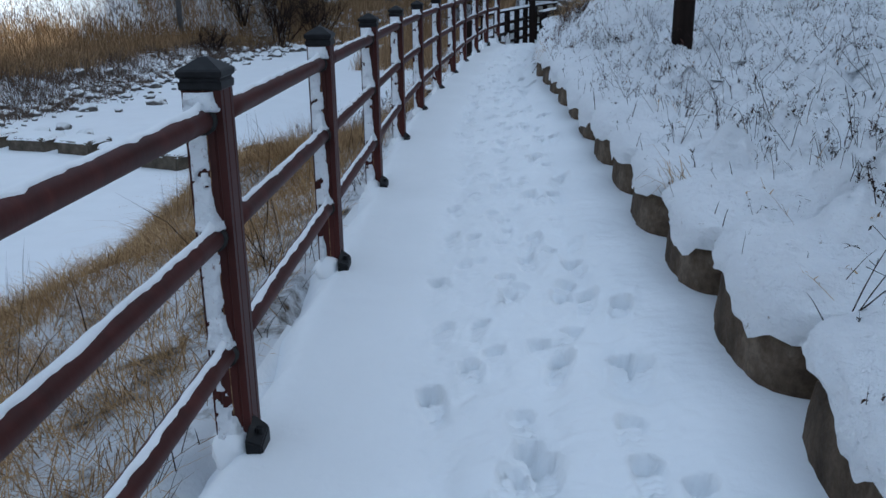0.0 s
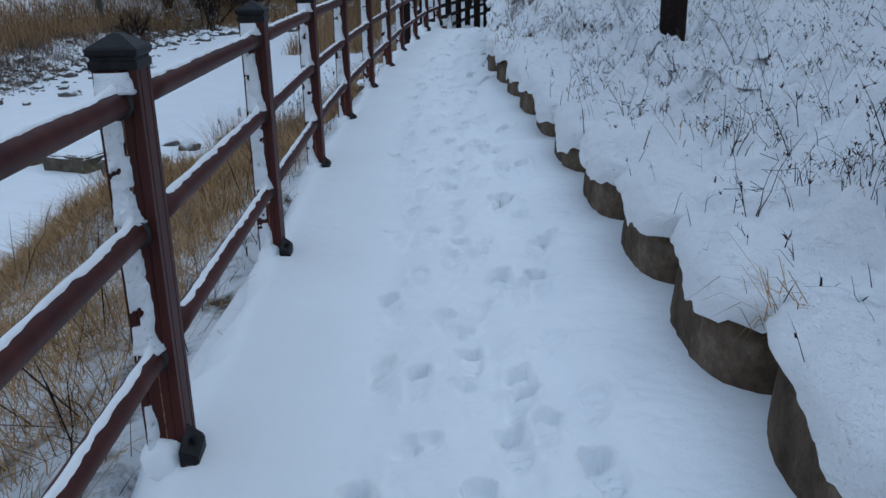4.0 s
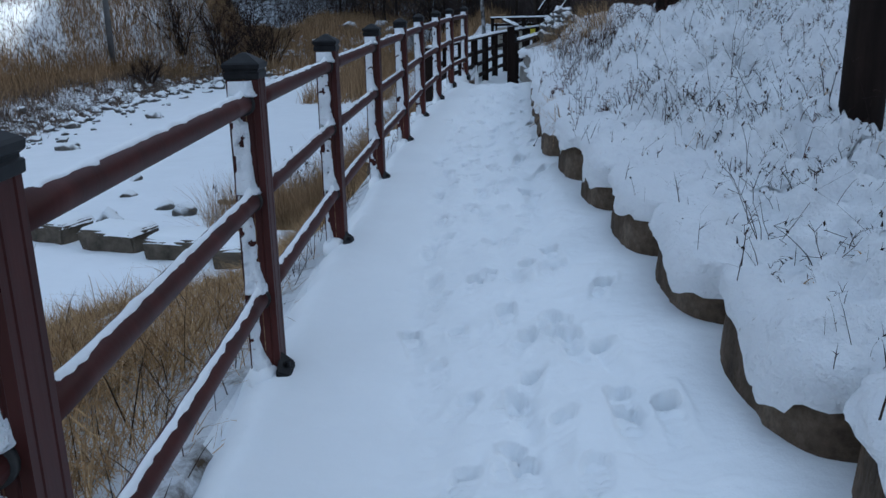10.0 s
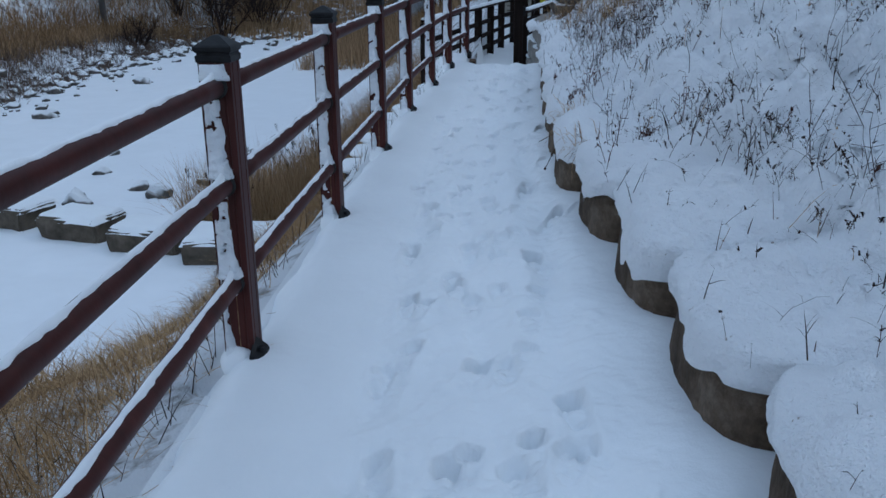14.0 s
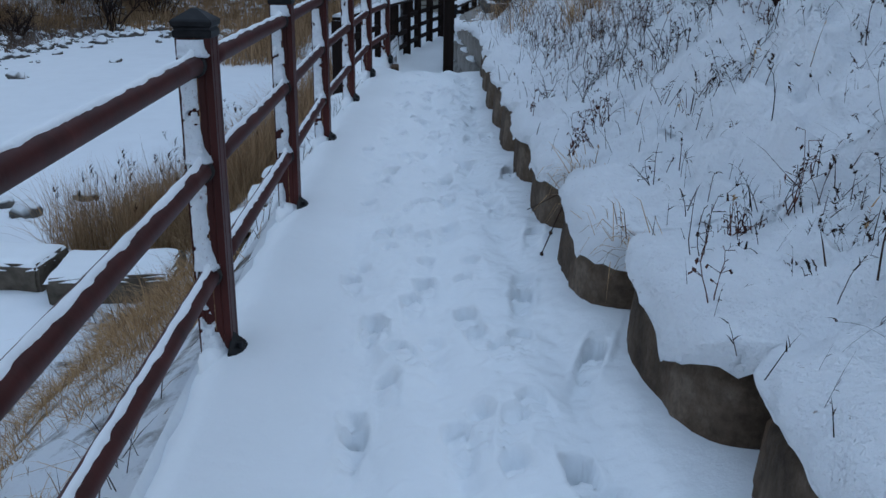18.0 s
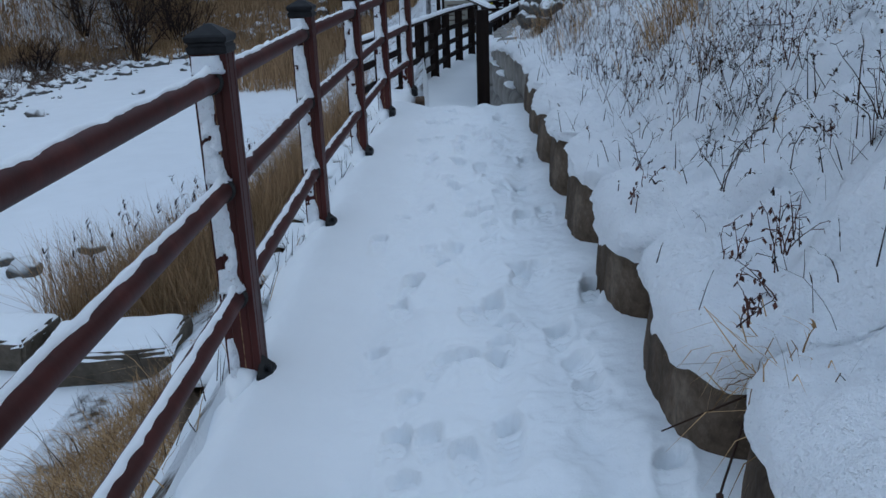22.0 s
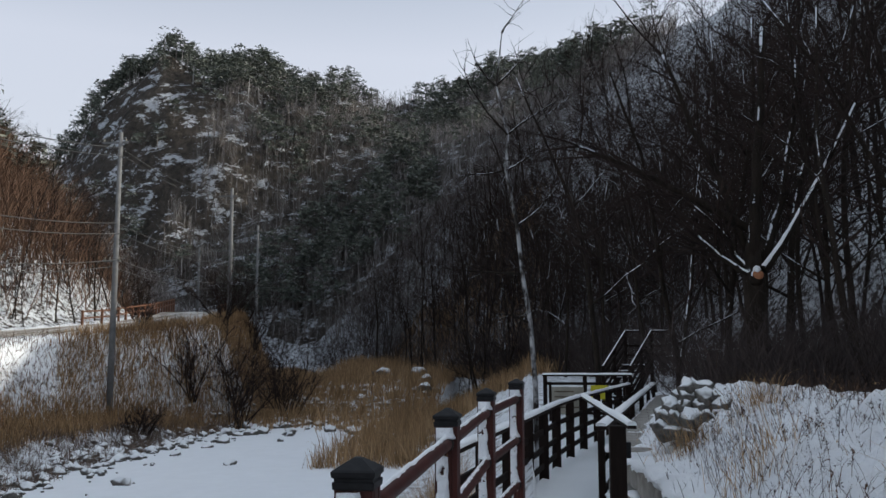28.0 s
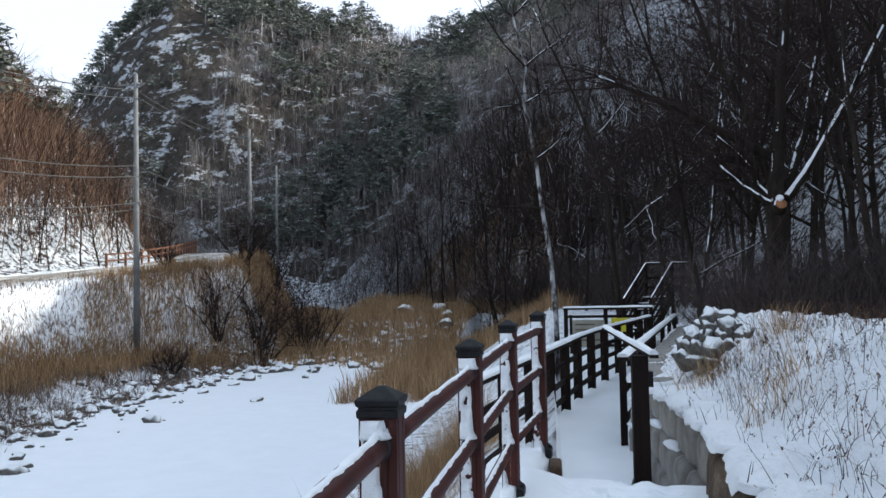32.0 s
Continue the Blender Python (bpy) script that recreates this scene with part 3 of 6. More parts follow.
rs = np.random.RandomState(11)
for lane, step, start, deep in ((-0.38, 0.66, -3.1, 0.036), (-0.04, 0.60, -3.0, 0.040), (0.33, 0.64, -2.8, 0.050), (0.10, 0.70, -2.7, 0.034), (-0.22, 0.68, -2.9, 0.026), (0.22, 0.74, -2.6, 0.030), (0.0, 0.62, -2.95, 0.024), (-0.34, 0.72, -2.65, 0.024), (0.15, 0.66, -2.85, 0.028), (-0.12, 0.7, -2.75, 0.030)):
    y0, side = start, 1
    while y0 < PATH_END - 0.4:
        mid = (fence_x(y0) + wall_x(y0)) / 2 + 0.04
        keep = rs.rand()
        if keep > 0.12:
            stamp(mid + lane * 0.95 + side * 0.06 + rs.normal(0, 0.03), y0 + rs.normal(0, 0.06), -side * 0.12 + rs.normal(0, 0.12), deep * rs.uniform(0.6, 1.25), rs.uniform(0.84, 1.02))
        y0 += step * rs.uniform(0.86, 1.14)
        side = -side
mid = (fence_x(Y) + wall_x(Y)) / 2
band = sstep(0.62, 0.3, np.abs(X - mid))
Z += band * (0.026 * fnoise(X, Y, 0.14, 4) + 0.014 * np.clip(fnoise(X + 4, Y, 0.05, 2), 0, 1) - 0.010)
for lane in (-0.36, 0.0, 0.3):
    Z -= 0.030 * np.exp(-((X - mid - lane - 0.05 * np.sin(Y * 1.3 + lane * 9)) / 0.08) ** 2) * (0.7 + 1.3 * vnoise(X, Y, 0.25))
# the end of the path runs aslant
Y = Y - 0.66 * (X - 0.05) * sstep(14.2, PATH_END, Y)
V = np.stack([X.ravel(), Y.ravel(), Z.ravel()], 1)
ny, nx = X.shape
i = np.arange(ny - 1)[:, None] * nx + np.arange(nx - 1)[None]
F = np.stack([i, i + 1, i + nx + 1, i + nx], -1).reshape(-1, 4)
# front lip where the path ends, down to the boardwalk
lip = np.arange(nx) + (ny - 1) * nx
low = V[lip].copy()
low[:, 2] = DECK
n0 = len(V)
V = np.concatenate([V, low])
k = np.arange(nx - 1)
F = np.concatenate([F, np.stack([lip[:-1], lip[1:], n0 + k + 1, n0 + k], 1)])
tagged(new("pavement", big_mesh("pavement", V, F, SNOW, True)), "narrow footpath under trodden snow with many footprints", "path", kind="structure")

# ---- snow bank on the wall and slope ----
by = np.arange(-3.2, 31, 0.02)
NV = 160
vv = np.linspace(0, 1, NV)
Yb = by[:, None] + 0 * vv[None]
ragged = 0.030 * fnoise(by, by * 0 + 3, 0.35, 4) + 0.02 * vnoise(by, by * 0 + 9, 0.05)
drape = sstep(0.55, 0.15, along_block(by)) + 0.5 * sstep(0.9, 1.0, along_block(by))
edge_x = wall_x(by) - wall_out(by) * 1.0 - 0.012 - 0.026 * drape + ragged * (0.25 + 0.75 * drape)
hang = 0.088 + 0.085 * drape + (0.05 + 0.15 * drape) * np.clip(fnoise(by, by * 0 + 5, 0.3, 4) - 0.04, -0.1, 1) + (0.012 + 0.03 * drape) * vnoise(by, by * 0 + 2, 0.06) + 0.04 * drape * np.clip(vnoise(by, by * 0 + 7, 0.028), -0.2, 1)
hang = hang * (1 - 0.4 * sstep(10.0, 13.0, by))
top = bank_top(by)
S = 4.6 * vv ** 1.6
inward = np.clip(S - 0.16, 0, None)
curl = np.clip(S / 0.16, 0, 1)
ang = curl * math.pi * 0.5
Xb = edge_x[:, None] + inward[None] + 0.13 * (1 - np.cos(ang))[None] - 0.012 * np.sin(ang * 2)[None]
Xb = Xb + (1 - curl)[None] * 0.028 * fnoise(Yb * 1.0, S[None] * 3 + 0 * Yb, 0.09, 3)
lipz = top[:, None] - hang[:, None] * (1 - np.sin(ang)[None])
Zb = lipz + 0.02
over = mound(Xb, Yb) - bank_top(Yb)
Zb = Zb + over * sstep(0.12, 0.9, S)[None]
Zb += (0.35 * sstep(0.04, 0.2, S) + 0.65 * sstep(0.2, 0.7, S))[None] * clods(Xb, Yb)
Zb -= 0.5 * sstep(4.0, 4.6, S)[None]
near = 0.9 * np.minimum(along_block(by), 1 - along_block(by))
Zb -= (np.exp(-(near / 0.12) ** 2)[:, None] * 0.06 * (sstep(0.05, 0.16, S) * np.exp(-((S / 0.6) ** 2)))[None])
Zb += 0.07 * (np.sin(math.pi * along_block(by))[:, None] - 0.6) * (sstep(0.05, 0.3, S) * np.exp(-((S / 0.6) ** 2)))[None]
V = np.stack([Xb.ravel(), Yb.ravel(), Zb.ravel()], 1)
ny, nx = Xb.shape
i = np.arange(ny - 1)[:, None] * nx + np.arange(nx - 1)[None]
F = np.stack([i, i + 1, i + nx + 1, i + nx], -1).reshape(-1, 4)
tagged(new("snow_bank", big_mesh("snow_bank", V, F, SNOW_BANK, True)), "deep soft snow lying on the slope above the retaining wall", "snow", kind="structure")

# ---- retaining wall of rounded concrete stones ----
wall = empty("retaining_wall", pose(0, 0, 0), "low retaining wall of rounded weathered concrete blocks", "wall", kind="structure")


def wall_block(seed, high, material=None):
    """One rounded block: chord 1 along y, bulging to -x."""
    r = np.random.RandomState(seed)
    vs, fs, n, m = [], [], 34, 7
    for j in range(m + 1):
        w = j / m
        z = -0.25 + (high + 0.25) * w
        tuck = 0.02 * w ** 2 + 0.07 * (max(0, w - 0.8) / 0.2) ** 2
        for k in range(n + 1):
            u = 0.5 - 0.5 * math.cos(math.pi * k / n)
            b = BULGE * float(block_profile(u))
            vs.append((-b * (1.04 - 0.05 * w) + tuck * min(1, b / 0.1) + 0.003 * r.normal(), u - 0.5, z - 0.16 * w * (1 - b / BULGE)))
    for j in range(m):
        for k in range(n):
            a = j * (n + 1) + k
            fs.append((a, a + n + 1, a + n + 2, a + 1))
    a = len(vs)
    for k in range(n + 1):
        vs.append((0.12, -0.5 * math.cos(math.pi * k / n), high - 0.30))
    for k in range(n):
        fs.append((m * (n + 1) + k, a + k, a + k + 1, m * (n + 1) + k + 1))
    return mesh_of("wall_block", vs, fs, material or CONC)


low_blocks = [wall_block(s, 0.405) for s in range(4)]
for k in range(22):
    yc, chord = (JOINTS[k] + JOINTS[k + 1]) / 2, JOINTS[k + 1] - JOINTS[k]
    slope = math.atan2(float(wall_x(yc + 0.4) - wall_x(yc - 0.4)), 0.8)
    ob = part_mesh("block", low_blocks[k % 4], wall)
    ob.matrix_local = Matrix.Translation((float(wall_x(yc)), yc, float(path_rise(yc)) + 0.02)) @ Matrix.Rotation(-slope, 4, 'Z') @ Matrix.Diagonal((1 + 0.05 * math.sin(k * 2.3), chord, 1 + 0.05 * math.sin(k * 1.7), 1))
# three courses of smaller rounded blocks beside the sunken boardwalk
def round_block(seed):
    """A bulging block, rounded on all its edges."""
    r = np.random.RandomState(seed)
    vs, fs, n, m = [], [], 20, 10
    for j in range(m + 1):
        p = -math.pi / 2 + math.pi * j / m
        for k in range(n):
            t = 2 * math.pi * k / n
            c, q = math.cos(t), math.sin(t)
            w = max(0.0, math.cos(p)) ** 0.45
            x = math.copysign(abs(c) ** 0.6, c) * w * 0.20
            y = math.copysign(abs(q) ** 0.5, q) * w * 0.5
            vs.append((x + 0.006 * r.normal(), y, math.copysign(abs(math.sin(p)) ** 0.5, math.sin(p)) * 0.19))
    for j in range(m):
        for k in range(n):
            q = (k + 1) % n
            fs.append((j * n + k, j * n + q, (j + 1) * n + q, (j + 1) * n + k))
    return mesh_of("wall_block", vs, fs, CONC_GREY)


tall_blocks = [round_block(s + 9) for s in range(4)]
ledge = Heap()
ledge.tube([(0.02, -0.2, 0), (0, -0.07, 0.02), (-0.01, 0.08, 0.015), (0.02, 0.2, 0)], [0.03, 0.075, 0.07, 0.03], 8, 0.5)
LEDGE = ledge.mesh("ledge_snow", SNOW)
rw = np.random.RandomState(19)
for course in range(3):
    for k in range(26):
        yc = 16.45 + 0.58 * (k + 0.5 * (course % 2))
        slope = math.atan2(float(wall_x(yc + 0.4) - wall_x(yc - 0.4)), 0.8)
        ob = part_mesh("block", tall_blocks[(k + course) % 4], wall)
        at = Vector((float(wall_x(yc)) - 0.04 + 0.035 * course + rw.normal(0, 0.012), yc, DECK + 0.14 + 0.355 * course))
        ob.matrix_local = Matrix.Translation(at) @ Matrix.Rotation(-slope + rw.normal(0, 0.05), 4, 'Z') @ Matrix.Diagonal((1, rw.uniform(0.55, 0.585), 1, 1))
        if rw.rand() < 0.4 and course < 2:
            c = part_mesh("ledge_snow", LEDGE, wall, "snow caught on the ledge")
            c.matrix_local = Matrix.Translation(at + Vector((-0.14, 0, 0.17)))
bm = bmesh.new()
for k in range(16):
    y0 = 16.2 + 0.95 * k
    add_box(bm, (float(wall_x(y0 + 0.5)) + 0.05, y0, DECK - 0.3), (float(wall_x(y0 + 0.5)) + 0.3, y0 + 0.95, 0.35))
part("backing", bm, CONC, wall, "dark backing behind the blocks")


# ---- red fence along the path ----
POST_H = 1.13
RAIL_Z = (1.036, 0.692, 0.322)
fence = empty("path_fence", pose(0, 0, 0), "red-brown painted three-rail fence with black caps, dusted with snow", "fence")


def post_mesh():
    bm = bmesh.new()
    w = 0.056
    # square hollow-looking post with two shallow grooves on each face
    prof = []
    for q in range(4):
        a = q * math.pi / 2
        for u, d in ((-1, 0), (-0.62, 0), (-0.58, 0.003), (-0.50, 0.003), (-0.46, 0), (0.46, 0), (0.50, 0.003), (0.58, 0.003), (0.62, 0)):
            x, y = w - d, u * w
            prof.append((x * math.cos(a) - y * math.sin(a), x * math.sin(a) + y * math.cos(a)))
    n = len(prof)
    lo = [bm.verts.new((x, y, -0.1)) for x, y in prof]
    hi = [bm.verts.new((x, y, POST_H)) for x, y in prof]
    for k in range(n):
        bm.faces.new((lo[k], lo[(k + 1) % n], hi[(k + 1) % n], hi[k]))
    bm.faces.new(hi)
    me = bpy.data.meshes.new("post")
    bm.to_mesh(me)
    bm.free()
    me.materials.append(RED)
    return me


def cap_mesh():
    h = Heap()
    rings = [(0.056, 0), (0.061, 0.003), (0.062, 0.022), (0.057, 0.026), (0.057, 0.032), (0.064, 0.038), (0.066, 0.052), (0.060, 0.058), (0.012, 0.088), (0.004, 0.090)]
    vs, fs = [], []
    for r, z in rings:
        for sx, sy in ((1, 1), (-1, 1), (-1, -1), (1, -1)):
            vs.append((sx * r, sy * r, z - 0.012))
    for j in range(len(rings) - 1):
        for k in range(4):
            q = (k + 1) % 4
            fs.append((j * 4 + k, j * 4 + q, j * 4 + 4 + q, j * 4 + 4 + k))
    fs.append(tuple(range(len(vs) - 4, len(vs))))
    h.add(vs, fs)
    return h.mesh("cap", BLACK, False)


def foot_mesh():
    """Bolted bracket at the post's near corner on the path side, with a sloping top."""
    bm = bmesh.new()
    x0, x1, y0, y1 = 0.050, 0.104, -0.115, -0.015
    lo = [bm.verts.new((x, y, -0.03)) for x, y in ((x0, y0), (x1, y0), (x1, y1), (x0, y1))]
    hi = [bm.verts.new((x, y, z)) for x, y, z in ((x0, y0, 0.05), (x1, y0, 0.032), (x1, y1, 0.055), (x0, y1, 0.10))]
    for k in range(4):
        q = (k + 1) % 4
        bm.faces.new((lo[k], lo[q], hi[q], hi[k]))
    bm.faces.new(hi)
    bmesh.ops.bevel(bm, geom=bm.edges[:], offset=0.005, segments=2, affect='EDGES')
    bmesh.ops.create_cone(bm, segments=8, radius1=0.012, radius2=0.012, depth=0.03, cap_ends=True, matrix=Matrix.Translation((0.085, -0.06, 0.055)))
    me = bpy.data.meshes.new("foot_bracket")
    bm.to_mesh(me)
    bm.free()
    me.materials.append(BLACK)
    return me


def seam_mesh():
    """Pale joint down the middle of the post's near face."""
    bm = bmesh.new()
    add_box(bm, (0.004, -0.0575, 0.0), (0.0068, -0.055, POST_H - 0.01))
    me = bpy.data.meshes.new("seam")
    bm.to_mesh(me)
    bm.free()
    me.materials.append(SEAM)
    return me


def plaster_mesh(seed):
    """Wind-blown snow stuck on the stream half of the post's near face, with lumps above the rails."""
    vs, fs = [], []
    nz, nu = 150, 16
    for j in range(nz + 1):
        z = 0.02 + (POST_H - 0.035) * j / nz
        edge = 0.10 + 0.30 * float(fnoise(seed * 4.1, z, 0.12, 3)) + 0.14 * float(vnoise(seed * 9.7, z, 0.02))
        lump = 0.0
        for rz in RAIL_Z:
            above = z - rz - 0.025
            if above > 0:
                edge += 0.50 * math.exp(-above / 0.05)
                lump += 0.040 * math.exp(-above / 0.045)
        if z > POST_H - 0.12:
            edge += 0.25
        under = z < RAIL_Z[2] - 0.05
        if under:
            edge -= 0.25 + 0.9 * max(0, float(vnoise(seed * 3.3, z, 0.1)) + 0.1) + 0.5 * (seed % 2)
        if z < 0.16:
            edge += 0.9 * (0.16 - z) / 0.16
            lump += 0.03 * (0.16 - z) / 0.16
        for k in range(nu + 1):
            u = -0.94 + 1.88 * k / nu
            inside = float(sstep(0.12, -0.10, u - edge))
            grain = 0.011 * float(vnoise(u * 0.03 + seed * 3, z, 0.016)) + 0.008 * float(vnoise(u * 0.05 + seed, z, 0.05))
            th = -0.006 + (0.014 + grain + lump * (1 - 0.35 * abs(u))) * inside
            if float(fnoise(u * 0.05 + seed * 2, z, 0.035, 2)) > 0.30 - 0.10 * under and lump < 0.01:
                th = -0.004
            if k in (0, nu):
                th = -0.004
            vs.append((u * 0.055, -0.056 - th, z))
    for j in range(nz):
        for k in range(nu):
            a = j * (nu + 1) + k
            fs.append((a, a + 1, a + nu + 2, a + nu + 1))
    return mesh_of("snow_plaster", vs, fs, SNOW_STUCK)


def drift_mesh(seed):
    """Small heap of snow round the post's foot."""
    bm = bmesh.new()
    bmesh.ops.create_uvsphere(bm, u_segments=14, v_segments=8, radius=1)
    for v in bm.verts:
        f = 1 + 0.25 * noise.noise(v.co * 1.7 + Vector((seed * 3, 0, 0)))
        v.co = Vector((v.co.x * 0.075 * f - 0.005, v.co.y * 0.10 * f - 0.03, v.co.z * 0.075 * f))
        v.co.z -= 0.01
    for f in bm.faces:
        f.smooth = True
    me = bpy.data.meshes.new("snow_drift")
    bm.to_mesh(me)
    bm.free()
    me.materials.append(SNOW)
    return me


POST, CAP, FOOT, SEAM_MESH = post_mesh(), cap_mesh(), foot_mesh(), seam_mesh()
PLASTER = [plaster_mesh(s) for s in range(5)]
DRIFT = [drift_mesh(s) for s in range(3)]
collar_h = Heap()
collar_h.tube([(0, -0.014, 0), (0, 0.014, 0)], [0.041, 0.041], 16)
COLLAR = collar_h.mesh("collar", COLLARGREY)
axes = {}
for k in range(13):
    xk, yk = float(POST_X[k]), float(POST_Y[k])
    slope = math.atan2(float(fence_x(yk + 0.5) - fence_x(yk - 0.5)), 1.0)
    axes[k] = (Vector((xk, yk, float(POST_Z[k]))), slope)
    m = Matrix.Translation(axes[k][0]) @ Matrix.Rotation(-slope, 4, 'Z')
    p = part_mesh("post", POST, fence)
    p.matrix_local = m
    cap = part_mesh("cap", CAP, p, "black pyramid post cap")
    cap.matrix_local = Matrix.Translation((0, 0, POST_H))
    part_mesh("foot_bracket", FOOT, p, "black bolted foot bracket")
    part_mesh("seam", SEAM_MESH, p, "pale joint line")
    part_mesh("snow_plaster", PLASTER[k % 5], p, "wind-blown snow stuck to the post")
    part_mesh("snow_drift", DRIFT[k % 3], p, "small snow heap at the post's foot")
    for rz in RAIL_Z:
        for s in (-1, 1):
            c = part_mesh("collar", COLLAR, p)
            c.matrix_local = Matrix.Translation((0, s * 0.061, rz))


def rail(a, b, seed):
    """A round rail between two points with snow along its top."""
    a, b = Vector(a), Vector(b)
    h = Heap()
    n = 8
    pts = [a.lerp(b, i / n) for i in range(n + 1)]
    h.tube(pts, [0.034] * (n + 1), 16)
    r = part_mesh("rail", h.mesh("rail", RED), fence)
    vs, fs, m = [], [], 150
    d = (b - a).normalized()
    side = d.cross(Vector((0, 0, 1))).normalized()
    for i in range(m + 1):
        t = i / m
        c = a.lerp(b, t)
        bare = float(sstep(0.05, 0.10, t + 0.10 * float(vnoise(seed * 2.7, seed, 0.4)) + 0.02 * float(vnoise(t * 9, seed, 0.2))))
        thick = (0.007 + 0.008 * float(vnoise(t * 2.2 + seed, seed, 0.10)) + 0.014 * math.exp(-((t - 1) / 0.04) ** 2)) * bare - 0.008 * (1 - bare)
        wl = 0.012 + 0.007 * float(vnoise(t * 2 + seed, seed + 5, 0.06))
        wr = 0.013 + 0.011 * float(fnoise(t * 2 + seed, seed + 8, 0.07, 3))
        for s, z in ((-wl, -0.002), (-wl * 0.8, thick * 0.8), (-wl * 0.2, thick * 1.25), (wr * 0.4, thick * 1.15), (wr * 0.9, thick * 0.7), (wr, -0.002)):
            zz = math.sqrt(max(0, 0.034 ** 2 - s * s)) + z - 0.002
            vs.append(c + side * s + Vector((0, 0, zz)))
    for i in range(m):
        for k in range(5):
            q = i * 6 + k
            fs.append((q, q + 1, q + 7, q + 6))
    part_mesh("snow_strip", mesh_of("snow_strip", vs, fs, SNOW), r, "thin line of snow on the rail")


for k in range(12):
    (pa, sa), (pb, sb) = axes[k], axes[k + 1]
    for j, rz in enumerate(RAIL_Z):
        d = (pb - pa).normalized() * 0.05
        rail(pa + d + Vector((0, 0, rz)), pb - d + Vector((0, 0, rz)), k * 3 + j + 10)


# ---- sunken boardwalk beyond the path's end ----
def line_x(y):
    """Left handrail line of the boardwalk."""
    return np.interp(y, [17.6, 22.9, 25.8, 28.1, 34.6, 36], [-1.42, -0.45, 0.06, 0.57, 2.4, 2.8])


def deck_z(y):
    return DECK


dk = Heap()
ysd = np.arange(16.2, 35.4, 0.2)
vs, fs = [], []
for y in ysd:
    xl = float(line_x(y)) - 0.02
    for u in np.linspace(0, 1, 9):
        x = xl + (1.42 + 0.1 * u) * u
        vs.append((x, y, deck_z(y) + 0.02 * float(fnoise(x, y, 0.6, 3)) + 0.05 * (abs(u - 0.5) * 2) ** 3))
for i in range(len(ysd) - 1):
    for k in range(8):
        a = i * 9 + k
        fs.append((a, a + 1, a + 10, a + 9))
dk.add(vs, fs)
boardwalk = tagged(new("boardwalk_floor", dk.mesh("boardwalk_floor", SNOW)), "timber boardwalk floor under smooth fresh snow", "boardwalk", kind="structure")

steps_down = empty("boardwalk_steps", pose(0, 0, 0), "short flight of snow-covered steps down to the boardwalk", "steps", kind="structure")
for i in range(3):
    bm = bmesh.new()
    y0 = 17.1 + 0.3 * i
    add_box(bm, (-0.75, y0, DECK - 0.3), (0.62, y0 + 0.3, -0.16 * (i + 1) - 0.02), 0.03)
    part("step", bm, SNOW, steps_down)


def plank_snow(bm, a, b, w, th):
    """A flat board from a to b with a given width and thickness."""
    a, b = Vector(a), Vector(b)
    d = b - a
    mid = (a + b) / 2
    rot = d.to_track_quat('Y', 'Z').to_matrix().to_4x4()
    r = bmesh.ops.create_cube(bm, size=1.0, matrix=Matrix.Translation(mid) @ rot @ Matrix.Diagonal((w, d.length, th, 1)))
    return r


def snow_line(a, b, w, th, seed):
    """Uneven snow along the top of a board."""
    a, b = Vector(a), Vector(b)
    d = (b - a)
    side = d.normalized().cross(Vector((0, 0, 1))).normalized()
    n = max(6, int(d.length / 0.08))
    vs, fs = [], []
    for i in range(n + 1):
        t = i / n
        c = a.lerp(b, t)
        k = 1 + 0.5 * float(vnoise(t * d.length + seed, seed, 0.3))
        for s, z in ((-1, -0.01), (-0.9, 0.7), (-0.3, 1.05), (0.4, 1.0), (0.92, 0.6), (1, -0.01)):
            vs.append(c + side * s * w / 2 * (0.95 + 0.1 * k) + Vector((0, 0, z * th * k)))
    for i in range(n):
        for q in range(5):
            j = i * 6 + q
            fs.append((j, j + 1, j + 7, j + 6))
    fs.append((0, 1, 2, 3, 4, 5))
    fs.append(tuple(n * 6 + q for q in (5, 4, 3, 2, 1, 0)))
    return mesh_of("snow_strip", vs, fs, SNOW)


def dark_fence(name, pts, zf, label, rails=(0.25, 0.52, 0.8), half=0.08):
    """Dark timber fence through the points, with a flat handrail that carries snow."""
    f = empty(name, pose(0, 0, 0), label, "fence")
    high = 1.13
    for i, (x, y) in enumerate(pts):
        z = zf(y)
        bm = bmesh.new()
        add_box(bm, (x - half, y - half * 0.75, z - 0.3), (x + half, y + half * 0.75, z + high - 0.03), 0.006)
        part("post", bm, DARKWOOD, f)
        if i + 1 < len(pts):
            x2, y2 = pts[i + 1]
            z2 = zf(y2)
            for r in rails:
                bm = bmesh.new()
                plank_snow(bm, (x, y, z + r), (x2, y2, z2 + r), 0.035, 0.085)
                part("slat", bm, DARKWOOD, f)
            bm = bmesh.new()
            plank_snow(bm, (x, y, z + high), (x2, y2, z2 + high), 0.15, 0.045)
            h = part("handrail", bm, DARKWOOD, f)
            part_mesh("snow_strip", snow_line((x, y, z + high + 0.022), (x2, y2, z2 + high + 0.022), 0.14, 0.045, i), h, "line of snow on the handrail")
    return f


left_pts = [(float(line_x(y)), y) for y in np.arange(18.6, 35.2, 1.43)]
dark_fence("boardwalk_fence", left_pts, deck_z, "dark timber boardwalk fence with a snow-topped handrail")
right_pts = [(0.49 + 0.193 * (y - 21.4), y) for y in np.arange(21.4, 35.2, 2.7)]
dark_fence("boardwalk_fence", right_pts, deck_z, "dark timber boardwalk fence on the hill side with a snow-topped handrail", (0.3, 0.7), 0.045)

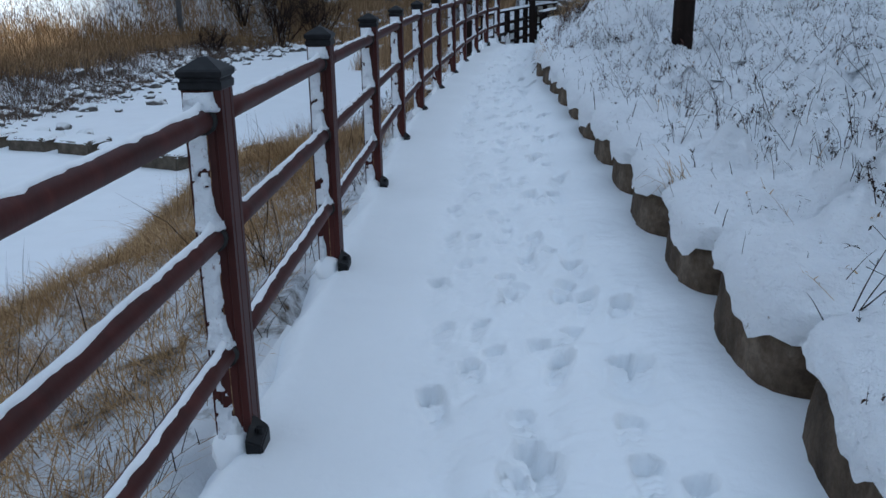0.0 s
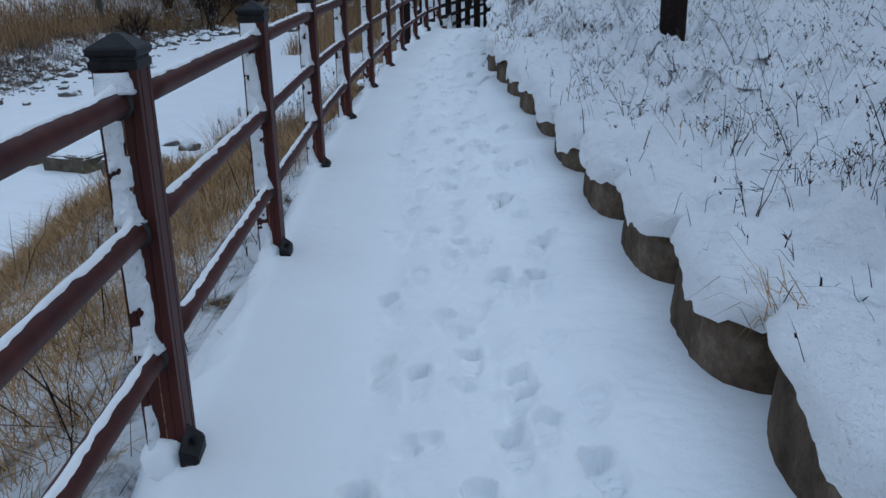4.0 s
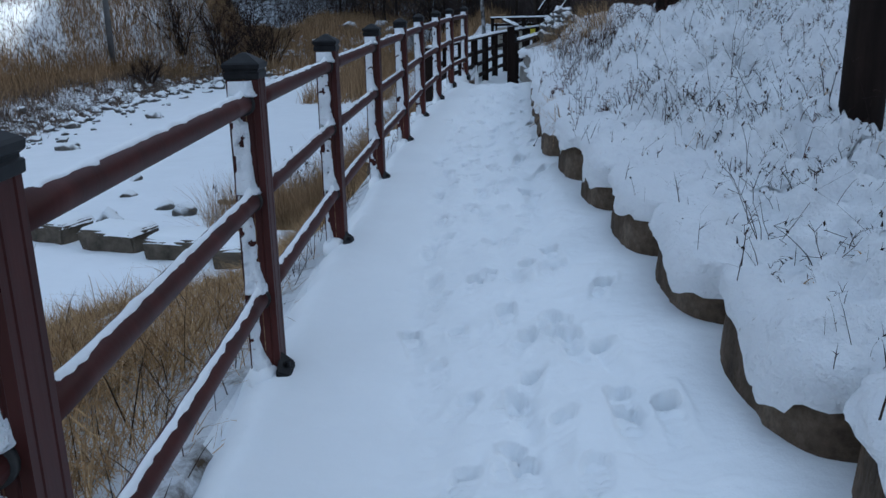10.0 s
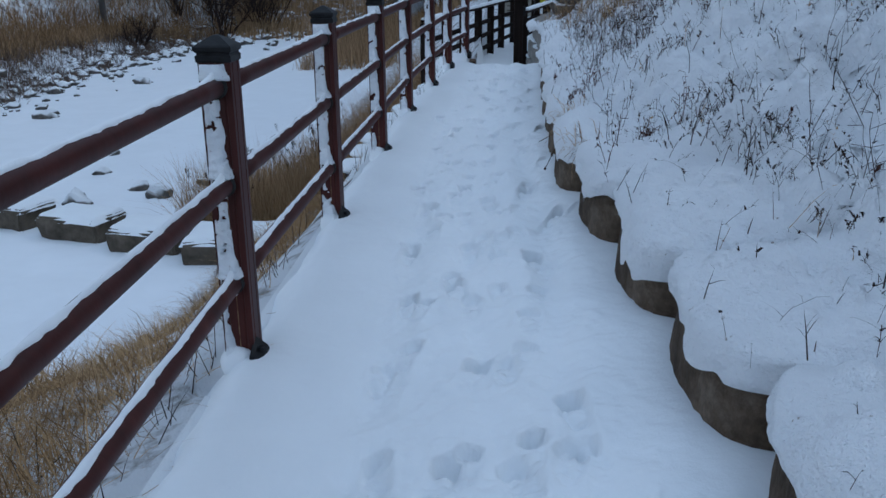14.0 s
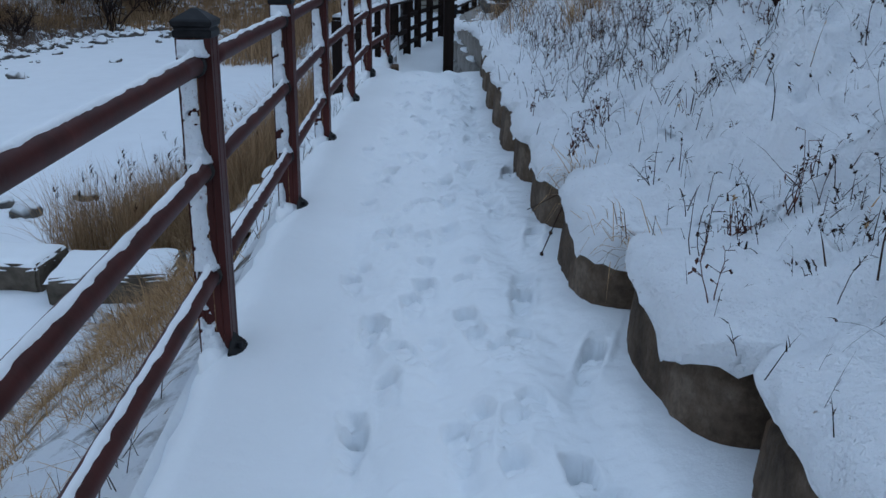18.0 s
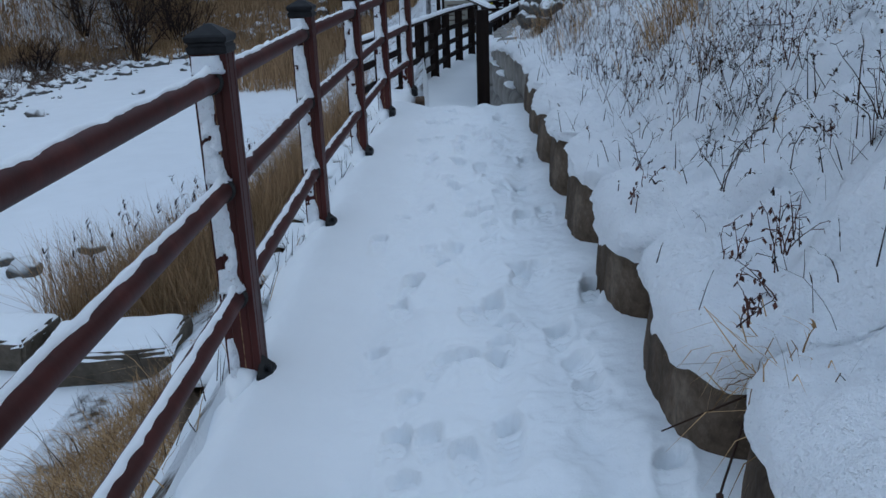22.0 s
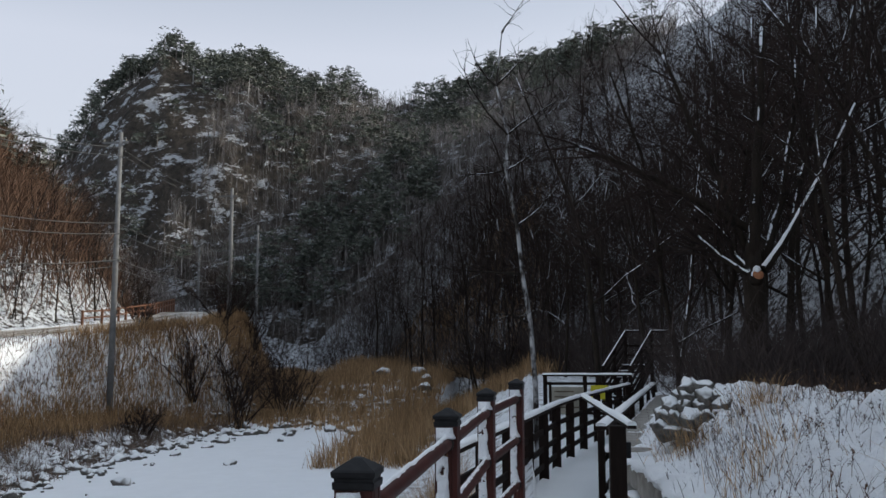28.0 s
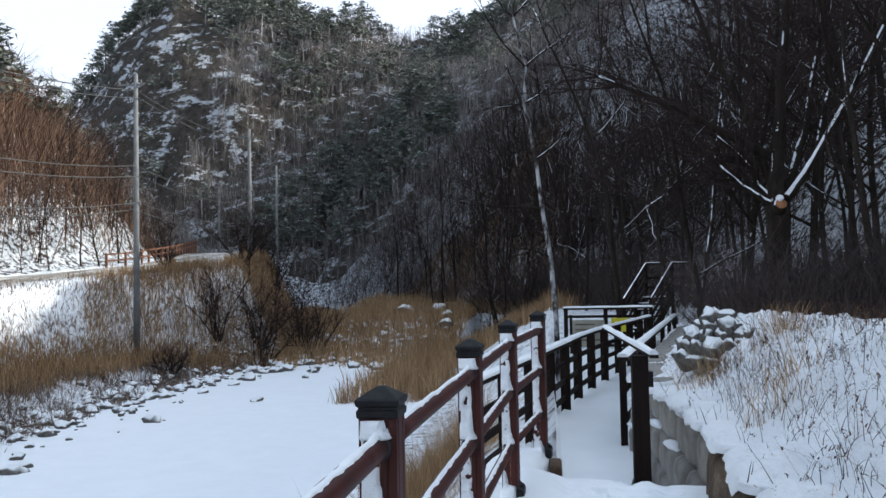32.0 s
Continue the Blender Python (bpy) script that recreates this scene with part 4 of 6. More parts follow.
# end post of the path with a snowy board fixed to its top
gate = empty("end_post", pose(0.24, 16.85, 0), "tall dark timber end post carrying a snow-topped board", "post")
bm = bmesh.new()
add_box(bm, (-0.062, -0.062, DECK), (0.062, 0.062, 0.965), 0.006)
part("post", bm, DARKWOOD, gate)
a, b = Vector((0.085, -0.26, 0.975)), Vector((-0.05, 3.2, 1.0))
bm = bmesh.new()
plank_snow(bm, a, b, 0.06, 0.025)
p = part("board", bm, DARKWOOD, gate)
up = Vector((0, 0, 0.012))
part_mesh("snow_strip", snow_line(a + up, b + up, 0.062, 0.03, 3), p, "snow lying along the board")
bm = bmesh.new()
add_box(bm, (0.062, -0.03, 0.72), (0.10, 0.03, 0.84), 0.004)
part("bracket", bm, BLACK, gate)

# snow lump and dark footing by the fence's end
bm = bmesh.new()
add_box(bm, (-0.47, 17.05, -0.5), (-0.37, 17.4, 0.06), 0.02)
thing("kerb_stone", bm, CONC, "dark kerb stone at the end of the snowy path", "kerb")
bm = bmesh.new()
bmesh.ops.create_uvsphere(bm, u_segments=16, v_segments=10, radius=1)
for v in bm.verts:
    f = 1 + 0.2 * noise.noise(v.co * 1.5)
    v.co = Vector((-0.70 + v.co.x * 0.30 * f, 17.42 + v.co.y * 0.42 * f, -0.08 + v.co.z * 0.22 * f))
thing("snow_lump", bm, SNOW, "rounded heap of snow at the fence's last post", "snow", smooth=True)

# landing with notice boards and the stair up the hillside
landing = empty("landing", pose(0.05, 35.35, -0.47), "dark timber landing with a snow-topped railing beside the stair", "landing")
bm = bmesh.new()
add_box(bm, (-0.1, 0, -0.35), (3.4, 1.8, -0.2), 0.01)
part("platform", bm, DARKWOOD, landing)
for x in (0, 1.15, 2.3):
    bm = bmesh.new()
    add_box(bm, (x - 0.06, -0.06, -1.5), (x + 0.06, 0.06, 1.2), 0.006)
    part("post", bm, DARKWOOD, landing)
bm = bmesh.new()
add_box(bm, (-0.08, -0.08, 1.2), (2.5, 0.08, 1.25), 0.006)
hr_ = part("handrail", bm, DARKWOOD, landing)
part_mesh("snow_strip", snow_line((-0.08, 0, 1.25), (2.5, 0, 1.25), 0.15, 0.05, 2), hr_, "snow along the landing's handrail")
for z in (0.95, 0.1):
    bm = bmesh.new()
    add_box(bm, (0, -0.03, z), (2.4, 0.03, z + 0.08), 0.004)
    part("slat", bm, DARKWOOD, landing)

sign = empty("notice_board", pose(0.05, 35.2, -0.47), "faded pale notice board on dark timber legs by the landing", "sign")
bm = bmesh.new()
add_box(bm, (0.18, -0.05, 0.12), (1.1, -0.02, 0.9), 0.006)
board = part("panel", bm, BOARD, sign)
for k in range(4):
    bm = bmesh.new()
    add_box(bm, (0.26, -0.056, 0.75 - 0.15 * k), (0.26 + (0.75 if k % 2 else 0.55), -0.052, 0.79 - 0.15 * k))
    part("text_bar", bm, SLAB, board)
bm = bmesh.new()
add_box(bm, (1.3, -0.05, 0.55), (1.8, -0.02, 0.95), 0.006)
part("yellow_panel", bm, YELLOW, sign, "yellow warning panel")
for x in (0.14, 1.14):
    bm = bmesh.new()
    add_box(bm, (x - 0.04, -0.02, -1.5), (x + 0.04, 0.04, 1.05), 0.005)
    part("leg", bm, DARKWOOD, sign)

stair = empty("hill_stair", pose(1.79, 36.06, -0.06), "dark timber stair with snowy treads climbing the wooded hillside", "stairs")
RUN, RISE = Vector((0.14, 0.24, 0)), 0.18
for k in range(6):
    bm = bmesh.new()
    o = RUN * k + Vector((0, 0, RISE * (k + 1)))
    add_box(bm, (o.x, o.y, o.z - 0.05), (o.x + 0.8, o.y + 0.3, o.z), 0.006)
    tr = part("tread", bm, DARKWOOD, stair)
    part_mesh("tread_snow", snow_line((o.x + 0.02, o.y + 0.15, o.z), (o.x + 0.78, o.y + 0.15, o.z), 0.2, 0.025, k), tr, "snow on the tread")
for sx in (0, 0.8):
    a, b = Vector((sx, 0, 0)), RUN * 6 + Vector((sx, 0, RISE * 6))
    bm = bmesh.new()
    plank_snow(bm, a, b, 0.06, 0.24)
    part("stringer", bm, DARKWOOD, stair)
    for zz in (0.3, 0.55, 0.8):
        bm = bmesh.new()
        plank_snow(bm, a + Vector((0, 0, zz)), b + Vector((0, 0, zz)), 0.05, 0.07)
        part("slat", bm, DARKWOOD, stair)
    bm = bmesh.new()
    plank_snow(bm, a + Vector((0, 0, 1.05)), b + Vector((0, 0, 1.05)), 0.11, 0.06)
    h = part("handrail", bm, DARKWOOD, stair)
    part_mesh("snow_strip", snow_line(a + Vector((0, 0, 1.075)), b + Vector((0, 0, 1.075)), 0.05, 0.014, 5), h, "snow on the stair's handrail")
    bm = bmesh.new()
    plank_snow(bm, b + Vector((0, 0, 1.05)), b + Vector((0.45, 0.1, 1.05)), 0.11, 0.06)
    h = part("handrail", bm, DARKWOOD, stair)
    part_mesh("snow_strip", snow_line(b + Vector((0, 0, 1.08)), b + Vector((0.45, 0.1, 1.08)), 0.08, 0.02, 6), h, "snow on the stair's handrail")
    for zz in (0.3, 0.6):
        bm = bmesh.new()
        plank_snow(bm, b + Vector((0, 0, zz)), b + Vector((0.45, 0.1, zz)), 0.05, 0.07)
        part("slat", bm, DARKWOOD, stair)
    for k in (0, 3, 6):
        o = RUN * k + Vector((sx, 0, RISE * k))
        bm = bmesh.new()
        add_box(bm, (o.x - 0.05, o.y - 0.05, o.z - 0.9), (o.x + 0.05, o.y + 0.05, o.z + 1.03), 0.005)
        part("post", bm, DARKWOOD, stair)


# ---- stones ----
def lump(seed, sx, sy, sz, rough=0.6, sub=2):
    bm = bmesh.new()
    bmesh.ops.create_icosphere(bm, subdivisions=sub, radius=1)
    for v in bm.verts:
        n = noise.noise(v.co * 1.3 + Vector((seed * 5.1, seed, 0))) + 0.5 * noise.noise(v.co * 3 + Vector((seed, 0, seed * 2)))
        f = 1 + rough * n
        v.co = Vector((v.co.x * sx * f, v.co.y * sy * f, v.co.z * sz * f))
    return bm


def stone_mesh(seed, sx, sy, sz):
    bm = lump(seed, sx, sy, sz)
    me = bpy.data.meshes.new("stone")
    for f in bm.faces:
        f.smooth = True
    bm.to_mesh(me)
    bm.free()
    me.materials.append(STONE)
    return me


# stepping stones across the ice
for k, (x, y, lx, ly, rz) in enumerate(((-4.62, 18.45, 1.75, 1.15, 4), (-6.35, 18.9, 1.3, 0.95, -8), (-8.0, 19.55, 1.35, 0.9, -16), (-9.75, 20.3, 1.35, 0.95, -20), (-11.5, 21.2, 1.3, 0.9, -26), (-13.3, 22.2, 1.35, 0.95, -18), (-15.1, 22.7, 1.4, 1.0, -10), (-16.9, 23.2, 1.3, 0.95, -15))):
    st = empty("stepping_stone", pose(x, y, ICE, 0, 0, rz), "large rough-cut granite stepping stone topped with snow", "stone", "stepping stones across the stream")
    bm = bmesh.new()
    bmesh.ops.create_cube(bm, size=1, matrix=Matrix.Translation((0, 0, 0.12)) @ Matrix.Diagonal((lx, ly, 0.62, 1)))
    bmesh.ops.bevel(bm, geom=bm.edges[:], offset=0.04, segments=2, affect='EDGES')
    bmesh.ops.subdivide_edges(bm, edges=bm.edges[:], cuts=3, use_grid_fill=True)
    for v in bm.verts:
        v.co += Vector((noise.noise(v.co * 2 + Vector((k, 0, 0))), noise.noise(v.co * 2 + Vector((0, k, 3))), 0.4 * noise.noise(v.co * 2 + Vector((7, k, 0))))) * 0.09
    part("stone", bm, SLAB, st)
    vs, fs, n, m = [], [], 22, 14
    for j in range(m + 1):
        for i in range(n + 1):
            u, w = -1 + 2 * i / n, -1 + 2 * j / m
            e = min(1, (1 - max(abs(u), abs(w))) * 5)
            z = 0.40 + 0.085 * e ** 0.5 + 0.025 * float(fnoise(u * lx + k * 3, w * ly, 0.5, 3)) - (0.06 if e == 0 else 0)
            vs.append((u * (lx / 2 + 0.015) + 0.03 * float(vnoise(w * 2 + k, u, 0.3)), w * (ly / 2 + 0.015) + 0.03 * float(vnoise(u * 2, w + k, 0.3)), z))
    for j in range(m):
        for i in range(n):
            a = j * (n + 1) + i
            fs.append((a, a + 1, a + n + 2, a + n + 1))
    part_mesh("snow_top", mesh_of("snow_top", vs, fs, SNOW), st, "cushion of snow on the stone")

BOULDERS = [stone_mesh(s, 0.45, 0.4, 0.28) for s in range(8)]
rs = np.random.RandomState(5)


def boulder(x, y, z, size, k, label="snow-capped river boulder frozen into the ice"):
    ob = new("boulder", BOULDERS[k % 8])
    ob.matrix_world = Matrix.Translation((x, y, z)) @ Matrix.Rotation(k * 1.7, 4, 'Z') @ Matrix.Diagonal((size, size * 0.8, size * 1.25, 1))
    return tagged(ob, label, "boulder", "boulders in the stream")


# single boulders on the ice
for k, (x, y, s) in enumerate(((-15.5, 41.2, 0.95), (-13.5, 46.9, 0.8), (-15.4, 32.4, 0.9), (-7.6, 22.4, 0.9), (-8.3, 23.0, 0.7), (-6.9, 23.6, 0.8), (-9.9, 24.5, 0.6), (-9.2, 21.7, 0.9), (-11.6, 23.4, 0.8), (-12.4, 24.9, 0.7), (-14.5, 24.6, 1.0), (-16.2, 26.2, 0.8), (-10.6, 26.7, 0.6), (-17.5, 30.5, 1.0))):
    boulder(x, y, ICE - 0.06, s, k)
# rubble along the far shore and upstream
for k in range(80):
    y = rs.uniform(34, 68)
    x = float(river_far(y)) + rs.normal(0.1, 1.1) + 0.03 * max(0, y - 50) * rs.rand() * 6
    boulder(x, y, float(ground_z(x, y)) + 0.03, rs.uniform(0.3, 0.75), k, "snow-capped stone in the rubble along the shore")
for k in range(120):
    y = rs.uniform(55, 78)
    x = rs.uniform(float(river_far(y)) + 1, float(river_near(y)) - 0.3)
    if rs.rand() > sstep(52, 74, y) + 0.15:
        continue
    boulder(x, y, float(ground_z(x, y)) + 0.02, rs.uniform(0.4, 1.1), k, "snow-capped boulder in the shallow stream bed")
for k, (x, y, s) in enumerate(((-13, 84, 2.0), (-10.5, 88, 2.4), (-9, 81, 1.8), (-8.5, 76, 1.8))):
    boulder(x, y, float(ground_z(x, y)) + 0.2, s, k + 2, "big pale boulder under snow among the reeds")

# small rubble between them
rv, rf_ = [], []
base_bm = lump(3, 0.5, 0.42, 0.34, 0.6, 1)
bv = np.array([v.co[:] for v in base_bm.verts])
bf = np.array([[v.index for v in f.verts] for f in base_bm.faces])
base_bm.free()
r0 = np.random.RandomState(8)
for k in range(620):
    y = r0.uniform(20, 74)
    x = float(river_far(y)) + abs(r0.normal(0, 1.5)) * (1 + 0.06 * max(0, y - 50)) - 1.4
    if x > float(river_near(y)):
        continue
    a, sz = r0.uniform(0, 6.28), 0.14 + 0.8 * r0.rand() ** 2.5
    q = bv * [sz, sz * r0.uniform(0.7, 1), sz * r0.uniform(0.7, 1.2)]
    q = np.stack([q[:, 0] * math.cos(a) - q[:, 1] * math.sin(a) + x, q[:, 0] * math.sin(a) + q[:, 1] * math.cos(a) + y, q[:, 2] + float(ground_z(x, y)) + 0.03], 1)
    rf_.append(bf + len(rv) * len(bv))
    rv.append(q)
tagged(new("shore_rubble", big_mesh("shore_rubble", np.concatenate(rv), np.concatenate(rf_), STONE, False)), "snow-dusted rubble along the frozen stream's far shore", "rubble", kind="stuff")

# pile of stones on the snow bank
pile = empty("stone_pile", pose(1.25, 19.05, float(mound(1.25, 19.05)) - 0.10) @ Matrix.Diagonal((0.72, 0.72, 0.80, 1)), "heap of field stones capped with snow on the bank", "stones")
k = 0
for row, (n, rr, z) in enumerate(((13, 0.46, 0.08), (11, 0.40, 0.24), (9, 0.32, 0.38), (6, 0.22, 0.50), (3, 0.10, 0.60))):
    for i in range(n):
        a = 2 * math.pi * i / n + row
        ob = part_mesh("stone", BOULDERS[k % 8], pile)
        s = rs.uniform(0.26, 0.42)
        ob.matrix_local = Matrix.Translation((rr * math.cos(a), rr * math.sin(a) * 0.8, z)) @ Euler((rs.uniform(-0.3, 0.3), rs.uniform(-0.3, 0.3), rs.uniform(0, 6))).to_matrix().to_4x4() @ Matrix.Diagonal((s, s, s * 1.25, 1))
        k += 1

# stones shoring up the stream side of the path
shore = empty("shoring", pose(0, 0, 0), "row of rounded concrete blocks shoring up the path's stream side", "wall", kind="structure")
for k in range(9):
    y = 11.6 + 0.62 * k
    ob = part_mesh("block", low_blocks[k % 4], shore)
    x = float(fence_x(y)) - 0.42
    ob.matrix_local = Matrix.Translation((x, y, -0.62)) @ Matrix.Rotation(0.0, 4, 'Z') @ Matrix.Diagonal((0.7, 0.62, 0.95, 1))
    c = part_mesh("snow_cap", DRIFT[k % 3], ob, "snow on the block")
    c.matrix_local = Matrix.Translation((-0.02, 0, 0.40)) @ Matrix.Diagonal((3.0, 3.6, 0.75, 1))


# ---- plants ----
def blades(P, D, W, bend, seed):
    """Thin curved blades: base points, tip offsets, widths. Triangles, numpy."""
    r = np.random.RandomState(seed)
    n = len(P)
    az = r.uniform(0, 2 * np.pi, n)
    side = np.stack([np.cos(az), np.sin(az), np.zeros(n)], 1) * W[:, None]
    mid = P + D * 0.55 + np.array([0, 0, 1.0]) * (np.linalg.norm(D, axis=1) * bend)[:, None]
    tip = P + D
    V = np.stack([P - side / 2, P + side / 2, mid - side * 0.35, mid + side * 0.35, tip], 1).reshape(-1, 3)
    b = (np.arange(n) * 5)[:, None]
    F = np.concatenate([b + [[0, 1, 3]], b + [[0, 3, 2]], b + [[2, 3, 4]]], 1).reshape(-1, 3)
    return V, F


def stuff(name, V, F, material, label, category):
    return tagged(new(name, big_mesh(name, V, F, material)), label, category, kind="stuff")


def tufts(n_clumps, per, xr, yr, seed, length, lean, width, keep=None, spread=0.14):
    """Blades in clumps, standing on the ground."""
    r = np.random.RandomState(seed)
    cx, cy = r.uniform(*xr, n_clumps), r.uniform(*yr, n_clumps)
    if keep is not None:
        ok = keep(cx, cy, r.rand(n_clumps))
        cx, cy = cx[ok], cy[ok]
    n = len(cx)
    size = r.uniform(0.6, 1.25, n)
    x = (cx[:, None] + r.normal(0, spread, (n, per)) * size[:, None]).ravel()
    y = (cy[:, None] + r.normal(0, spread, (n, per)) * size[:, None]).ravel()
    s = np.repeat(size, per)
    wind = np.repeat(r.uniform(0, 6.28, n), per)
    L = length * s * r.uniform(0.45, 1.15, n * per)
    a = r.uniform(0, 6.28, n * per)
    q = np.abs(r.normal(0, lean, n * per))
    D = np.stack([L * (np.cos(a) * q + 0.35 * lean * np.cos(wind)), L * (np.sin(a) * q + 0.35 * lean * np.sin(wind)), L * np.clip(1 - 0.35 * q, 0.15, 1)], 1)
    P = np.stack([x, y, ground_z(x, y) - 0.02], 1)
    return blades(P, D, width * r.uniform(0.6, 1.4, n * per), 0.10, seed + 1)


def on_bank(x, y, u):
    e = fence_x(y) - 0.45
    t = np.clip((e - x) / (e - river_near(y)), -1, 2)
    want = (0.74 + 0.3 * sstep(0.1, 0.6, t)) * (1 - 0.55 * sstep(6, 10, y)) + 1.1 * vnoise(x, y, 1.3)
    return (x < e) & (x > river_near(y) - 0.25) & (u < want)


V, F = tufts(11500, 40, (-8.0, -1.0), (-1.5, 13), 21, 0.20, 1.25, 0.0045, on_bank, 0.11)
stuff("dry_grass", V, F, GRASS, "frosted tan dry grass on the stream bank", "grass")
def patches(x, y, u):
    e = fence_x(y) - 0.5
    return (x < e) & (x > river_near(y) - 0.1) & (vnoise(x, y, 1.1) > 0.12)


V, F = tufts(1100, 70, (-6.0, -1.3), (-1, 26), 22, 0.32, 1.0, 0.0045, patches, 0.12)
stuff("dry_grass", V, F, GRASS, "long tan dry grass below the fence", "grass")


def big_clumps(x, y, u):
    t = (y - 20.3) / 6.0
    return (x < fence_x(y) - 1.0) & (np.abs(x - (-4.75 + 2.1 * t)) < 1.0) & (t > -0.05) & (u < 0.8)


V, F = tufts(420, 120, (-6.2, -1.9), (19.5, 27), 23, 1.25, 0.5, 0.009, big_clumps, 0.24)
stuff("tall_grass", V, F, REED, "tall clumps of brown reed grass at the water's edge", "grass")
# feathery reed plumes standing over the ice
r0 = np.random.RandomState(29)
n = 60
y = r0.uniform(19.6, 24.5, n)
x = -5.15 + 0.36 * (y - 20.3) + r0.normal(0, 0.28, n)
P = np.stack([x, y, ground_z(x, y)], 1)
L = r0.uniform(0.8, 1.6, n)
D = np.stack([-L * r0.uniform(-0.1, 0.45, n), L * r0.normal(0, 0.15, n), L], 1)
V1, F1 = blades(P, D, np.full(n, 0.008), 0.05, 30)
k = np.repeat(np.arange(n), 9)
P2 = P[k] + D[k] * r0.uniform(0.86, 1.0, len(k))[:, None]
D2 = np.stack([r0.normal(0.05, 0.03, len(k)), r0.normal(0, 0.03, len(k)), r0.uniform(0.0, 0.12, len(k))], 1)
V2, F2 = blades(P2, D2, np.full(len(k), 0.022), 0.1, 32)
stuff("reed_plumes", np.concatenate([V1, V2]), np.concatenate([F1, F2 + len(V1)]), STALK, "dark feathery reed plumes over the frozen stream", "reeds")
# dark frosted twigs lower on the bank
V, F = tufts(420, 9, (-9.0, -1.0), (-1.5, 30), 24, 0.55, 0.7, 0.006, on_bank, 0.1)
stuff("dead_twigs", V, F, STALK, "thin dark dead stems sticking out of the snowy bank", "weeds")
# small dark weeds right at the path's edge
r0 = np.random.RandomState(31)
yy = r0.uniform(-2, 17, 420)
xx = fence_x(yy) - 0.22 - np.abs(r0.normal(0, 0.14, 420))
P = np.stack([xx, yy, ground_z(xx, yy) - 0.02], 1)
D = np.stack([r0.normal(0, 0.07, 420), r0.normal(0, 0.07, 420), r0.uniform(0.06, 0.24, 420)], 1)
V, F = blades(P, D, np.full(420, 0.005), 0.05, 3)
stuff("edge_weeds", V, F, STALK, "small dark weeds poking out along the path's edge", "weeds")


# far bank reeds and brush
def on_far(x, y, u):
    d = river_far(y) - x
    top = road_x(y) + 7.3
    return (d > 2.6 - 2.0 * sstep(54, 60, y)) & (x > top - 3.0 * sstep(52, 58, y)) & (u < 0.25 + 0.75 * sstep(2.0 - 1.7 * sstep(50, 56, y), 5.0 - 3.5 * sstep(50, 56, y), d) + 0.8 * vnoise(x, y, 3))


V, F = tufts(27000, 12, (-36, -17), (16, 108), 41, 0.85, 0.5, 0.036, on_far, 0.34)
stuff("reed_bed", V, F, REED, "broad bed of dry brown reeds on the far bank", "reeds")


def on_far_low(x, y, u):
    d = river_far(y) - x
    return (d > 0.2) & (x > road_x(y) + 4.5) & (u < 0.7)


V, F = tufts(2600, 22, (-24, -16.5), (14, 84), 45, 0.6, 0.9, 0.026, lambda x, y, u: (river_far(y) - x > -0.4) & (river_far(y) - x < 3.2) & (u < 0.75 + vnoise(x, y, 2)), 0.3)
stuff("shore_brush", V, F, BRUSH, "frosted grey-brown brush along the far shore", "brush")
V, F = tufts(8000, 9, (-36, -17), (16, 90), 42, 0.5, 0.7, 0.022, on_far_low, 0.3)
stuff("bank_brush", V, F, BRUSH, "low dark brush full of snow on the far bank", "brush")


V, F = tufts(6000, 12, (-42, -20), (22, 92), 46, 0.55, 0.75, 0.026, lambda x, y, u: (x > road_x(y) + 3.9) & (x < road_x(y) + 9) & (u < 0.7 + 1.3 * vnoise(x, y, 3) + 0.25 * sstep(5, 10, x - road_x(y))), 0.4)
stuff("slope_brush", V, F, REDBRUSH, "brown brush poking through snow on the road embankment", "brush")


def upstream(x, y, u):
    return (x > river_far(y) - 1) & (x < 1) & (u < sstep(60, 68, y) * (0.8 + 0.8 * vnoise(x, y, 5)))


V, F = tufts(5200, 13, (-24, 1), (58, 108), 43, 1.3, 0.35, 0.05, upstream, 0.5)
stuff("reed_bed", V, F, REED, "dry reeds filling the valley floor upstream", "reeds")
V, F = tufts(260, 30, (-9.5, -5.5), (46, 70), 44, 1.4, 0.35, 0.03, None, 0.35)
stuff("reed_clumps", V, F, REED, "clumps of dry reeds at the stream's bend", "reeds")


# weeds standing out of the snow bank
def bank_surface(x, y):
    s = x - wall_x(y) + wall_out(y) + 0.16
    return mound(x, y) + 0.02 + (0.35 + 0.65 * sstep(0.2, 0.7, s)) * clods(x, y)


